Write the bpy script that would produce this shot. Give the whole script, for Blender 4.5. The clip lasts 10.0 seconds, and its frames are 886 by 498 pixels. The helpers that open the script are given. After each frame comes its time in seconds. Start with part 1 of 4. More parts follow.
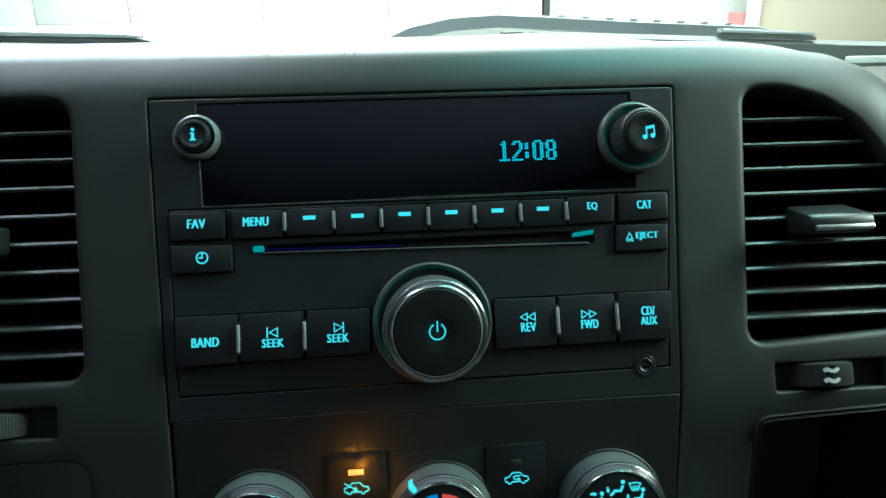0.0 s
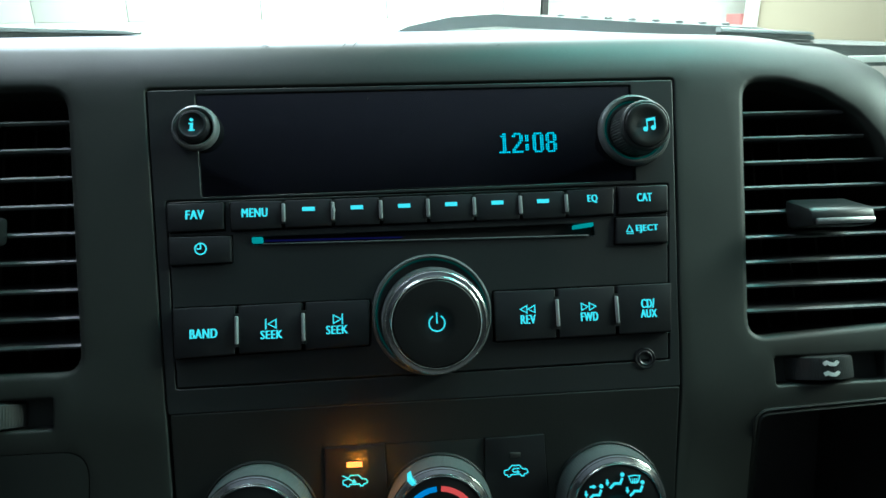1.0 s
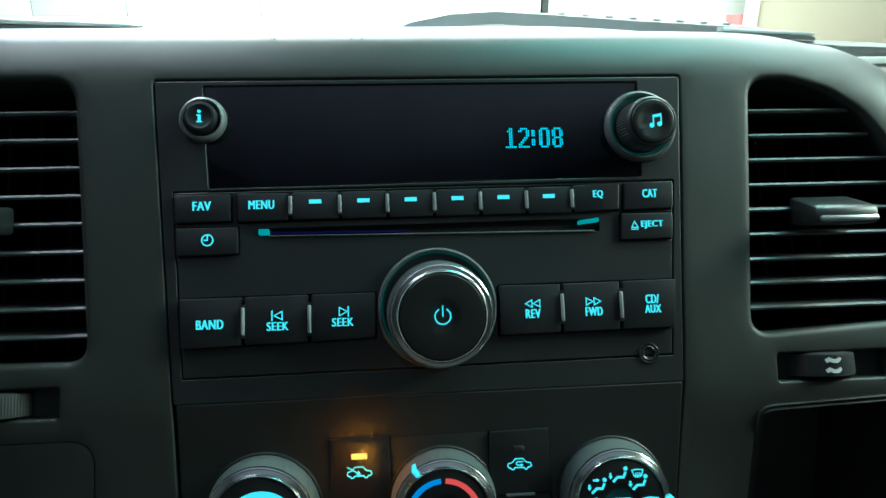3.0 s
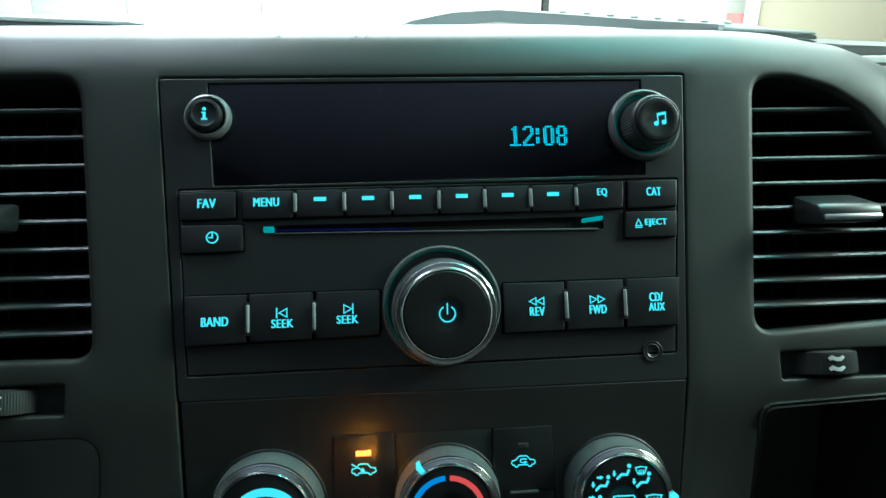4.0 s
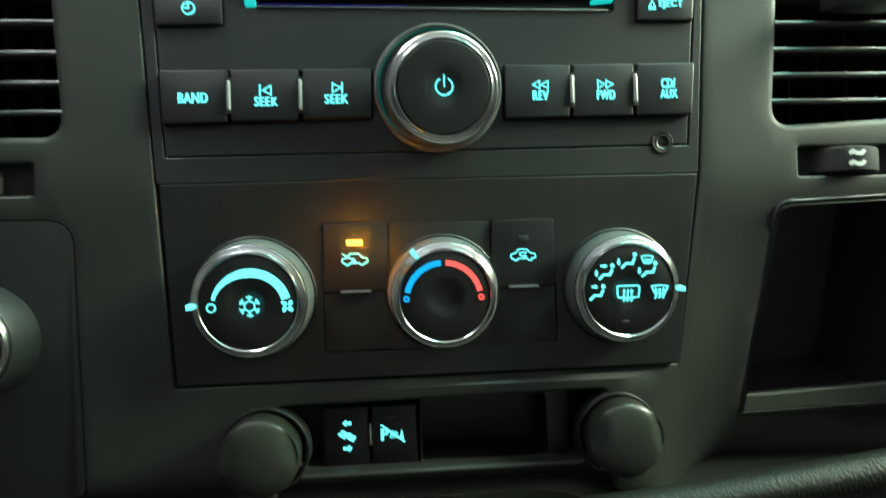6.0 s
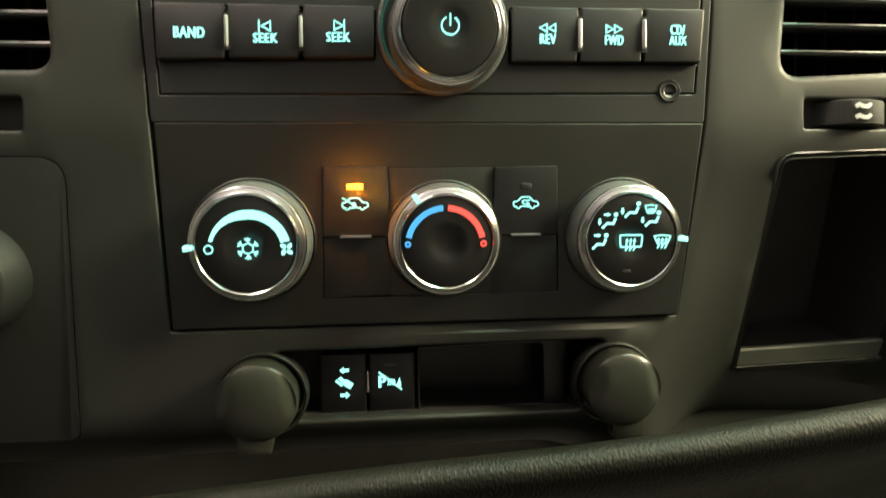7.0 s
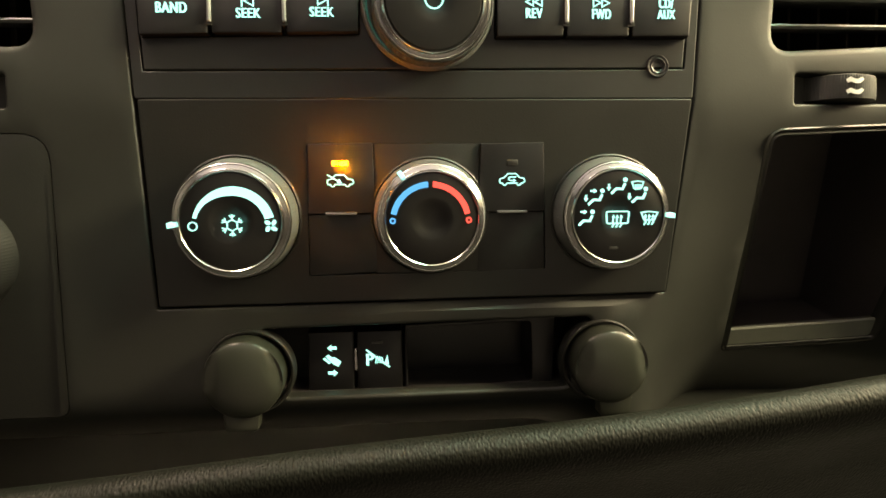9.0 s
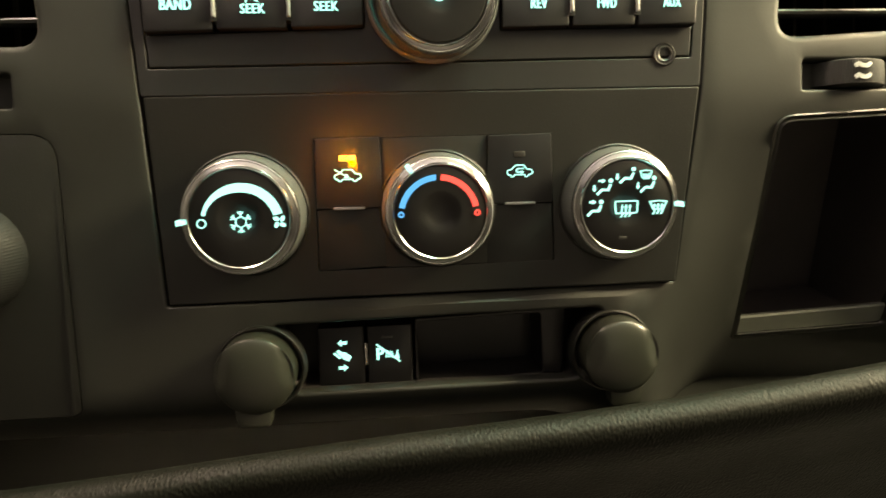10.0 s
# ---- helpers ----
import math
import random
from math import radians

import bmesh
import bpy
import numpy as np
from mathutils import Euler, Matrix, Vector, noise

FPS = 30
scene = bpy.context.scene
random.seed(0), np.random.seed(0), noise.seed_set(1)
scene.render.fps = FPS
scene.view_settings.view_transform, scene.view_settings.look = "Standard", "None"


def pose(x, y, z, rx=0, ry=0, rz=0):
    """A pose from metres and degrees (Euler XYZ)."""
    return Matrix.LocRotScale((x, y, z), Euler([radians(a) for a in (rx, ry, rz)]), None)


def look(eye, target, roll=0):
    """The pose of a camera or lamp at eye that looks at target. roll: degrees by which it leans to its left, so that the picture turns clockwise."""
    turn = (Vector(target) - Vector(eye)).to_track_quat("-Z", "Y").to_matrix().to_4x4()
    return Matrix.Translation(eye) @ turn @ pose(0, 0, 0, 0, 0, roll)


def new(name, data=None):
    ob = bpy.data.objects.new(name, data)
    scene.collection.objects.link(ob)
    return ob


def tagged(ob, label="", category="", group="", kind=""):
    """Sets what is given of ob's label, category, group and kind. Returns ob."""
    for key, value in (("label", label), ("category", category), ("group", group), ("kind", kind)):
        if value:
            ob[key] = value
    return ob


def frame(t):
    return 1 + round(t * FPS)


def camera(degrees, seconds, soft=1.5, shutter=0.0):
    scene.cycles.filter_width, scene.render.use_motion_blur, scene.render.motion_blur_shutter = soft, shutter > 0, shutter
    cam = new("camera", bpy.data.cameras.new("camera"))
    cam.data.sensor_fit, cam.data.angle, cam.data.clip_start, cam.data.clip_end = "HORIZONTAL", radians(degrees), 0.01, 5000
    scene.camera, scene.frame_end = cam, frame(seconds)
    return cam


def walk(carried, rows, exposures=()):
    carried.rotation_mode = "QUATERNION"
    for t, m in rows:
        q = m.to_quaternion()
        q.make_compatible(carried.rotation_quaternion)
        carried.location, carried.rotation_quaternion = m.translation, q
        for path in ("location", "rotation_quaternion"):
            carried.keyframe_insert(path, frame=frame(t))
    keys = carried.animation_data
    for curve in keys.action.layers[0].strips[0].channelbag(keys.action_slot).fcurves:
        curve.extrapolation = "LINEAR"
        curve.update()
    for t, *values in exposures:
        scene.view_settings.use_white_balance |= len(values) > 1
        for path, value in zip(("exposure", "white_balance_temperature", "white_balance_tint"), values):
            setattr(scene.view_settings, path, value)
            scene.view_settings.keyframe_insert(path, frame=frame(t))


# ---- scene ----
cam = camera(69.0, 10.0, soft=1.5, shutter=1.0)
# The radio's face is the plane y = 0 of the frame FACE, which leans back in the cab.
FACE = pose(0, 0, 1.30, -26, 0, 0)
# The climate panel and all below it bend forward a little from the radio's lower edge.
FOLD = -0.032
LOWER = FACE @ pose(0, 0, FOLD, 5.71, 0, 0)
PATH = [
    (0, (-0.00847, -0.25304, 0.00154), (0.05522, 0.73908, 0.10952), -2.77),
    (0.5, (-0.00839, -0.25211, -0.00045), (0.05350, 0.74019, 0.10683), -2.74),
    (1, (-0.00932, -0.25181, -0.00157), (0.05804, 0.74003, 0.10662), -2.60),
    (1.5, (-0.01136, -0.25261, -0.00123), (0.05493, 0.73982, 0.10215), -2.54),
    (2, (-0.01132, -0.25296, -0.00172), (0.05844, 0.73895, 0.10435), -2.50),
    (2.5, (-0.01320, -0.25314, -0.00275), (0.05431, 0.73906, 0.10206), -2.22),
    (2.7, (-0.01276, -0.25246, -0.00284), (0.05898, 0.73936, 0.10278), -2.13),
    (3.8, (-0.01372, -0.25233, -0.00337), (0.05540, 0.74019, 0.09725), -1.89),
    (4, (-0.01457, -0.25262, -0.00339), (0.05679, 0.73958, 0.09884), -1.98),
    (4.5, (-0.01536, -0.25263, -0.00273), (0.05828, 0.73957, 0.09784), -2.05),
    (5, (-0.01637, -0.25207, -0.00471), (0.05368, 0.74037, 0.09607), -2.21),
    (5.2, (-0.01762, -0.24807, -0.01508), (0.05061, 0.74533, 0.07710), -2.03),
    (5.3, (-0.01757, -0.24574, -0.02275), (0.04769, 0.74867, 0.06023), -2.04),
    (5.5, (-0.01946, -0.24039, -0.04015), (0.04636, 0.75552, 0.02180), -1.97),
    (5.7, (-0.01753, -0.23697, -0.05576), (0.04936, 0.75950, -0.00508), -1.68),
    (6, (-0.01483, -0.23260, -0.06239), (0.05940, 0.76446, -0.04296), -1.62),
    (6.2, (-0.01398, -0.23232, -0.06233), (0.06251, 0.76473, -0.05705), -1.61),
    (7.3, (-0.02191, -0.22787, -0.07335), (0.07535, 0.76679, -0.10782), -0.28),
    (7.5, (-0.02129, -0.22913, -0.07505), (0.06873, 0.76628, -0.10750), -0.24),
    (8, (-0.01687, -0.22861, -0.07413), (0.07243, 0.76651, -0.11609), -0.19),
    (8.5, (-0.01511, -0.22808, -0.07467), (0.07486, 0.76678, -0.12103), -0.47),
    (9, (-0.01364, -0.22904, -0.07367), (0.07392, 0.76582, -0.12460), -0.76),
    (9.5, (-0.01021, -0.22896, -0.07275), (0.07534, 0.76572, -0.13012), -1.17),
    (10, (-0.01586, -0.22853, -0.07411), (0.06751, 0.76621, -0.13366), -1.81),
]
EXPOSURES = [
    (0.0, -0.1, 5950, -9), (1.5, -0.05, 5950, -9), (3.0, 0.05, 5950, -9), (5.0, 0.1, 5950, -9), (5.5, 0.4, 6200, -14), (6.0, 1.2, 7400, -7),
    (6.6, 1.25, 9000, 5), (7.3, 1.46, 11700, 18), (10.0, 1.46, 13100, 21),
]
walk(cam, [(t, FACE @ look(eye, target, roll)) for t, eye, target, roll in PATH], EXPOSURES)

# ---- light ----
world = bpy.data.worlds.new("world")
scene.world = world
world.use_nodes = True
world.node_tree.nodes["Background"].inputs["Color"].default_value = (0.75, 0.85, 1.0, 1)
world.node_tree.nodes["Background"].inputs["Strength"].default_value = 0.25


def area(name, eye, target, width, height, power, colour):
    lamp = bpy.data.lights.new(name, "AREA")
    lamp.shape, lamp.size, lamp.size_y, lamp.energy, lamp.color = "RECTANGLE", width, height, power, colour
    ob = new(name, lamp)
    ob.matrix_world = look(eye, target)
    return ob


area("passenger_window_daylight", (0.86, -0.035, 1.73), (0.20, 0.0, 1.36), 0.3, 0.24, 9.2, (0.87, 1.0, 0.90))
area("rear_window_daylight", (0.30, -1.80, 1.80), (0.1, 0.0, 1.3), 0.45, 0.2, 0.20, (0.80, 0.98, 1.0))
area("windscreen_daylight", (0.50, 0.20, 1.88), (0.08, 0.0, 1.35), 0.36, 0.26, 3.9, (0.94, 1.0, 0.97))
# Added teal fill lamp that tints the shoulder and slats; the glass has no band.
area("teal_shoulder_fill", (0.30, 0.17, 1.91), (0.16, 0.0, 1.36), 0.34, 0.12, 2.7, (0.25, 1.0, 0.96))
area("windscreen_left_daylight", (-0.32, 0.20, 1.88), (-0.10, 0.0, 1.38), 0.36, 0.2, 3.0, (0.86, 0.87, 1.0))
# Added lavender fill on the headliner, whose reflection gives the display a navy haze.
area("lavender_headliner_fill", (-0.20, 0.47, 1.59), (-0.10, -0.9, 2.06), 0.9, 0.2, 11.5, (0.64, 0.67, 1.0))
area("garage_ceiling_light", (0.5, 3.4, 3.3), (0.5, 3.6, 0.0), 5.0, 2.0, 900.0, (1.0, 1.0, 0.98))

# Added point lamp floating before the amber indicator, in place of lens bloom.
glow = bpy.data.lights.new("amber_bloom_fill", "POINT")
glow.energy, glow.color, glow.shadow_soft_size = 0.0145, (1.0, 0.30, 0.02), 0.0006
new("amber_bloom_fill", glow).matrix_world = LOWER @ pose(-0.0294, -0.0095, -0.0215)


# ---- materials ----
def material(name, colour, rough=0.5, metal=0.0, grain=0.0, grain_size=0.001, vary=0.15, coat=0.0, spec=0.5, stretch=(1, 1, 1)):
    """A surface with grain (bump), a coarse and a fine variation of colour and of gloss. grain_size in metres."""
    m = bpy.data.materials.new(name)
    m.use_nodes = True
    nodes, links = m.node_tree.nodes, m.node_tree.links
    b = nodes["Principled BSDF"]
    b.inputs["Metallic"].default_value = metal
    b.inputs["Coat Weight"].default_value = coat
    b.inputs["Coat Roughness"].default_value = 0.08
    b.inputs["Specular IOR Level"].default_value = spec
    co = nodes.new("ShaderNodeTexCoord")
    wide, fine = nodes.new("ShaderNodeTexNoise"), nodes.new("ShaderNodeTexNoise")
    wide.inputs["Scale"].default_value, fine.inputs["Scale"].default_value = 28.0, 420.0
    wide.inputs["Detail"].default_value = 5.0
    both = nodes.new("ShaderNodeMath")
    both.operation = "MULTIPLY_ADD"
    both.inputs[1].default_value = 0.35
    for n in (wide, fine):
        links.new(co.outputs["Object"], n.inputs["Vector"])
    links.new(fine.outputs["Fac"], both.inputs[0])
    links.new(wide.outputs["Fac"], both.inputs[2])
    ramp = nodes.new("ShaderNodeMapRange")
    ramp.inputs["From Min"].default_value, ramp.inputs["From Max"].default_value = 0.4, 0.95
    ramp.inputs["To Min"].default_value, ramp.inputs["To Max"].default_value = 1 - vary, 1 + vary
    links.new(both.outputs[0], ramp.inputs["Value"])
    tint = nodes.new("ShaderNodeVectorMath")
    tint.operation = "SCALE"
    tint.inputs[0].default_value = colour
    links.new(ramp.outputs[0], tint.inputs["Scale"])
    links.new(tint.outputs[0], b.inputs["Base Color"])
    gloss = nodes.new("ShaderNodeMapRange")
    gloss.inputs["From Min"].default_value, gloss.inputs["From Max"].default_value = 0.4, 0.95
    gloss.inputs["To Min"].default_value, gloss.inputs["To Max"].default_value = max(0.02, rough * (1 - vary * 0.6)), min(1, rough * (1 + vary * 0.6))
    links.new(both.outputs[0], gloss.inputs["Value"])
    links.new(gloss.outputs[0], b.inputs["Roughness"])
    if grain:
        cells = nodes.new("ShaderNodeTexVoronoi")
        cells.feature = "SMOOTH_F1"
        cells.inputs["Scale"].default_value = 1 / grain_size
        bump = nodes.new("ShaderNodeBump")
        bump.inputs["Strength"].default_value = grain
        bump.inputs["Distance"].default_value = grain_size * 0.3
        drawn = nodes.new("ShaderNodeVectorMath")
        drawn.operation = "MULTIPLY"
        drawn.inputs[1].default_value = stretch
        links.new(co.outputs["Object"], drawn.inputs[0])
        links.new(drawn.outputs[0], cells.inputs["Vector"])
        links.new(cells.outputs["Distance"], bump.inputs["Height"])
        links.new(bump.outputs[0], b.inputs["Normal"])
    return m


def glowing(name, colour, strength=1.0):
    m = bpy.data.materials.new(name)
    m.use_nodes = True
    b = m.node_tree.nodes["Principled BSDF"]
    b.inputs["Base Color"].default_value = (*[0.3 * c for c in colour], 1)
    b.inputs["Roughness"].default_value = 0.75
    b.inputs["Specular IOR Level"].default_value = 0.2
    b.inputs["Emission Color"].default_value = (*colour, 1)
    b.inputs["Emission Strength"].default_value = strength
    return m


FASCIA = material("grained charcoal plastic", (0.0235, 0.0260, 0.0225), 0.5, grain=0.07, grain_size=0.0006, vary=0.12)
# Paler than FASCIA: some of the light on the top pad is in this colour.
DASHTOP = material("lit grained dash top plastic", (0.058, 0.059, 0.053), 0.6, grain=0.2, grain_size=0.0009, vary=0.12)
FACEPLATE = material("matt black radio plastic", (0.0145, 0.0162, 0.0164), 0.42, grain=0.15, grain_size=0.0004)
KEY = material("satin black key plastic", (0.011, 0.011, 0.012), 0.38, vary=0.2)
PANEL = material("black climate panel plastic", (0.0116, 0.0124, 0.0110), 0.45, grain=0.2, grain_size=0.0005)
GLOSS = material("smoked display lens", (0.003, 0.003, 0.006), 0.10, vary=0.3)
CHROME = material("bright chrome", (0.60, 0.61, 0.60), 0.19, metal=1.0, vary=0.08)
SATIN = material("satin chrome", (0.5, 0.51, 0.52), 0.36, metal=1.0, vary=0.12)
BASE = material("dark grey satin plastic", (0.10, 0.105, 0.104), 0.33, vary=0.12)
SILVER = material("silver painted plastic", (0.36, 0.38, 0.38), 0.3, metal=0.3, vary=0.12)
BEAD = material("glossy black bead", (0.030, 0.032, 0.028), 0.22, vary=0.12)
TAB = material("satin black tab plastic", (0.014, 0.015, 0.015), 0.36, vary=0.15)
RING = material("dull grey metal ring", (0.24, 0.25, 0.25), 0.32, metal=0.5, vary=0.12)
LIP = material("grey-green rubber lip", (0.17, 0.185, 0.155), 0.4, vary=0.12)
KNURL = material("finely ribbed grey plastic", (0.095, 0.102, 0.100), 0.34, vary=0.12)
WHEEL = material("ribbed black rubber", (0.030, 0.032, 0.031), 0.45, vary=0.12)
CAP = material("black dial face", (0.007, 0.007, 0.007), 0.42, vary=0.2)
DUSTY = material("dusty black vent plastic", (0.034, 0.029, 0.025), 0.8, vary=0.3)
LINER = material("black cubby liner", (0.060, 0.053, 0.052), 0.5, vary=0.2)
SLAT = material("satin dark grey slat plastic", (0.078, 0.082, 0.081), 0.4, vary=0.25)
BOLSTER = material("wrinkled black vinyl", (0.0048, 0.0052, 0.0037), 0.52, grain=1.05, grain_size=0.0009, vary=0.2, spec=0.19, stretch=(1.0, 0.55, 0.55))
OUTLET = material("soft grey-green plastic", (0.023, 0.0255, 0.020), 0.32, vary=0.05)
PRINT = material("white print", (0.72, 0.74, 0.72), 0.5, vary=0.05)
GREY_PRINT = material("dim unlit lamp window", (0.055, 0.055, 0.052), 0.4)
SEAM = material("dark gap", (0.004, 0.004, 0.004), 0.8)
TEAL = glowing("teal backlight", (0.12, 0.71, 0.86), 1.0)
TEAL_SOFT = glowing("teal light guide", (0.01, 0.30, 0.33), 0.8)
TEAL_DIM = glowing("dim teal light ring", (0.0, 0.16, 0.15), 0.16)
CLOCKLIT = glowing("teal fluorescent segments", (0.01, 0.56, 0.78), 1.0)
ORANGE = glowing("amber lamp", (1.0, 0.30, 0.08), 2.2)
BLUE = glowing("blue backlight", (0.003, 0.20, 0.58), 1.0)
BLUE_DIM = glowing("faint blue slot light", (0.004, 0.004, 0.09), 0.35)
RED = glowing("red backlight", (0.62, 0.066, 0.07), 1.0)
WALL = material("white painted wall", (0.82, 0.82, 0.8), 0.6, vary=0.04)
CREAM = material("cream painted wall", (0.57, 0.485, 0.385), 0.65, vary=0.05)
CONCRETE = material("grey concrete floor", (0.32, 0.32, 0.31), 0.6, vary=0.15)
PAINT = material("blue-grey vehicle paint", (0.42, 0.44, 0.48), 0.3, coat=0.5, vary=0.05)
# Black plastic with the bright haze beyond the glass mixed into its colour.
RUBBER = material("haze-lightened black plastic", (0.07, 0.072, 0.075), 0.6)
PAD = material("matt grey dash pad", (0.10, 0.098, 0.088), 0.85, grain=0.2, grain_size=0.0009, spec=0.15)
HEADLINER = material("grey headliner cloth", (0.30, 0.31, 0.32), 0.9, grain=0.3, grain_size=0.002)
TRIM = material("dark grey cab trim", (0.030, 0.030, 0.030), 0.6)
SEAT = material("dark grey seat cloth", (0.035, 0.035, 0.036), 0.85, grain=0.4, grain_size=0.003)
RED_PAINT = material("faded red painted steel", (0.70, 0.26, 0.27), 0.5)


# ---- builders ----
MM = 0.001


def mm(*pairs):
    return [(x * MM, z * MM) for x, z in pairs]


def offset(pts, d):
    """A closed outline, counter-clockwise, grown outwards by d."""
    out, n = [], len(pts)
    for i in range(n):
        (ax, az), (bx, bz), (cx, cz) = pts[i - 1], pts[i], pts[(i + 1) % n]
        u, v = Vector((bx - ax, bz - az)), Vector((cx - bx, cz - bz))
        u, v = (u.normalized() if u.length else v.normalized()), (v.normalized() if v.length else u.normalized())
        nu, nv = Vector((u.y, -u.x)), Vector((v.y, -v.x))
        k = nu + nv
        k = k / max(0.35, k.length_squared / 2) if k.length > 1e-6 else nu
        out.append((bx + k.x * d, bz + k.y * d))
    return out


def ccw(pts):
    a = sum(p[0] * q[1] - q[0] * p[1] for p, q in zip(pts, pts[1:] + pts[:1]))
    return list(pts) if a > 0 else list(reversed(pts))


def rounded(corners, r, n=5):
    """A polygon with its corners rounded. r: one radius, or one for each corner."""
    pts, m = [], len(corners)
    for i in range(m):
        b = Vector(corners[i])
        ri = r[i] if isinstance(r, (list, tuple)) else r
        u, v = (Vector(corners[i - 1]) - b), (Vector(corners[(i + 1) % m]) - b)
        if ri <= 0:
            pts.append(tuple(b))
            continue
        half = max(0.15, u.angle(v) / 2)
        t = min(ri / math.tan(half), u.length * 0.48, v.length * 0.48)
        p, q = b + u.normalized() * t, b + v.normalized() * t
        for k in range(n + 1):
            s = k / n
            pts.append(tuple((1 - s) ** 2 * p + 2 * s * (1 - s) * b + s * s * q))
    return ccw(pts)


def box2(x0, x1, z0, z1, r=0.0, n=4):
    return rounded([(x0, z0), (x1, z0), (x1, z1), (x0, z1)], r, n)


def disc(cx, cz, r, n=40):
    return [(cx + r * math.cos(2 * math.pi * i / n), cz + r * math.sin(2 * math.pi * i / n)) for i in range(n)]


def strip(bm, a, b, close=True):
    n = len(a)
    for i in range(n if close else n - 1):
        j = (i + 1) % n
        try:
            bm.faces.new((a[i], a[j], b[j], b[i]))
        except ValueError:
            pass


def prism(bm, pts, front, back, bevel=0.0, plane=None):
    """An outline (x, z) with depth, its front edge rounded. front is nearer to the viewer, so the smaller y."""
    put = plane or (lambda x, z, y: (x, y, z))
    pts = ccw(pts)
    steps = [(-bevel, front), (-bevel * 0.3, front + bevel * 0.3), (0, front + bevel), (0, back)] if bevel else [(0, front), (0, back)]
    rings = [[bm.verts.new(put(x, z, y)) for x, z in (offset(pts, d) if d else pts)] for d, y in steps]
    bm.faces.new(rings[0])
    for a, b in zip(rings, rings[1:]):
        strip(bm, a, b)
    bm.faces.new(list(reversed(rings[-1])))
    return bm


def lathe(bm, cx, cz, profile, n=64, ribs=(), cut=0.985):
    """A profile of (radius, y) turned about an axis along y. ribs: numbers of the rings with a knurl, cut to that share of the radius."""
    rings = []
    for k, (r, y) in enumerate(profile):
        if r <= 1e-7:
            rings.append([bm.verts.new((cx, y, cz))])
            continue
        ring = []
        for i in range(n):
            a, q = 2 * math.pi * i / n, r * (cut if k in ribs and i % 2 else 1)
            ring.append(bm.verts.new((cx + q * math.cos(a), y, cz + q * math.sin(a))))
        rings.append(ring)
    for a, b in zip(rings, rings[1:]):
        if len(b) == 1 or len(a) == 1:
            one, many = (b[0], a) if len(b) == 1 else (a[0], b)
            for i in range(n):
                bm.faces.new((many[i], many[(i + 1) % n], one))
        else:
            strip(bm, a, b)
    return bm


def stroke(bm, pts, w, y, close=False, thick=0.0003):
    """A line of width w on the face, a thin raised print."""
    n, left, right = len(pts), [], []
    for i in range(n):
        a = Vector(pts[i - 1]) if (close or i) else Vector(pts[0]) * 2 - Vector(pts[1])
        b = Vector(pts[i])
        c = Vector(pts[(i + 1) % n]) if (close or i < n - 1) else b * 2 - a
        u, v = (b - a).normalized(), (c - b).normalized()
        k = Vector((-u.y, u.x)) + Vector((-v.y, v.x))
        k = k / max(0.5, k.length_squared / 2) if k.length > 1e-6 else Vector((-u.y, u.x))
        left.append(b + k * w / 2)
        right.append(b - k * w / 2)
    for d in ([y],):
        l, r = [bm.verts.new((p.x, d[0], p.y)) for p in left], [bm.verts.new((p.x, d[0], p.y)) for p in right]
        l2, r2 = [bm.verts.new((p.x, d[0] + thick, p.y)) for p in left], [bm.verts.new((p.x, d[0] + thick, p.y)) for p in right]
        strip(bm, l, r, close)
        strip(bm, l, l2, close)
        strip(bm, r, r2, close)
    return bm


def arc(cx, cz, r, a0, a1, n=24):
    return [(cx + r * math.cos(radians(a0 + (a1 - a0) * i / n)), cz + r * math.sin(radians(a0 + (a1 - a0) * i / n))) for i in range(n + 1)]


def flat(bm, pts, y, thick=0.0003):
    return prism(bm, pts, y, y + thick)


def word(bm, text, cx, cz, w, h, y, bold=0.048):
    """Letters of the built-in font, fitted to the width w and the height h round (cx, cz), their stems widened by bold times h."""
    curve = bpy.data.curves.new("word", "FONT")
    curve.body, curve.size, curve.offset, curve.extrude, curve.resolution_u = text, 1.0, 0.0, 0.02, 3
    curve.space_character = 1.10
    ob = new("word", curve)
    bpy.context.view_layer.update()
    mesh = bpy.data.meshes.new_from_object(ob.evaluated_get(bpy.context.evaluated_depsgraph_get()))
    bpy.data.objects.remove(ob)
    lo = [min(v.co[k] for v in mesh.vertices) for k in (0, 1)]
    hi = [max(v.co[k] for v in mesh.vertices) for k in (0, 1)]
    places = [v.co.copy() for v in mesh.vertices]
    for k in (-1, 0, 1):
        for v, p in zip(mesh.vertices, places):
            px, pz = (p.x - lo[0]) / (hi[0] - lo[0]) - 0.5, (p.y - lo[1]) / (hi[1] - lo[1]) - 0.5
            v.co = (cx + px * (w - 2 * bold * h) + k * bold * h, y - p.z * 0.006 - k * 0.00001, cz + pz * h)
        bm.from_mesh(mesh)
    bpy.data.meshes.remove(mesh)
    return bm


def inside(p, poly):
    x, z, hit = p[0], p[1], False
    for (ax, az), (bx, bz) in zip(poly, poly[1:] + poly[:1]):
        if (az > z) != (bz > z) and x < (bx - ax) * (z - az) / (bz - az) + ax:
            hit = not hit
    return hit


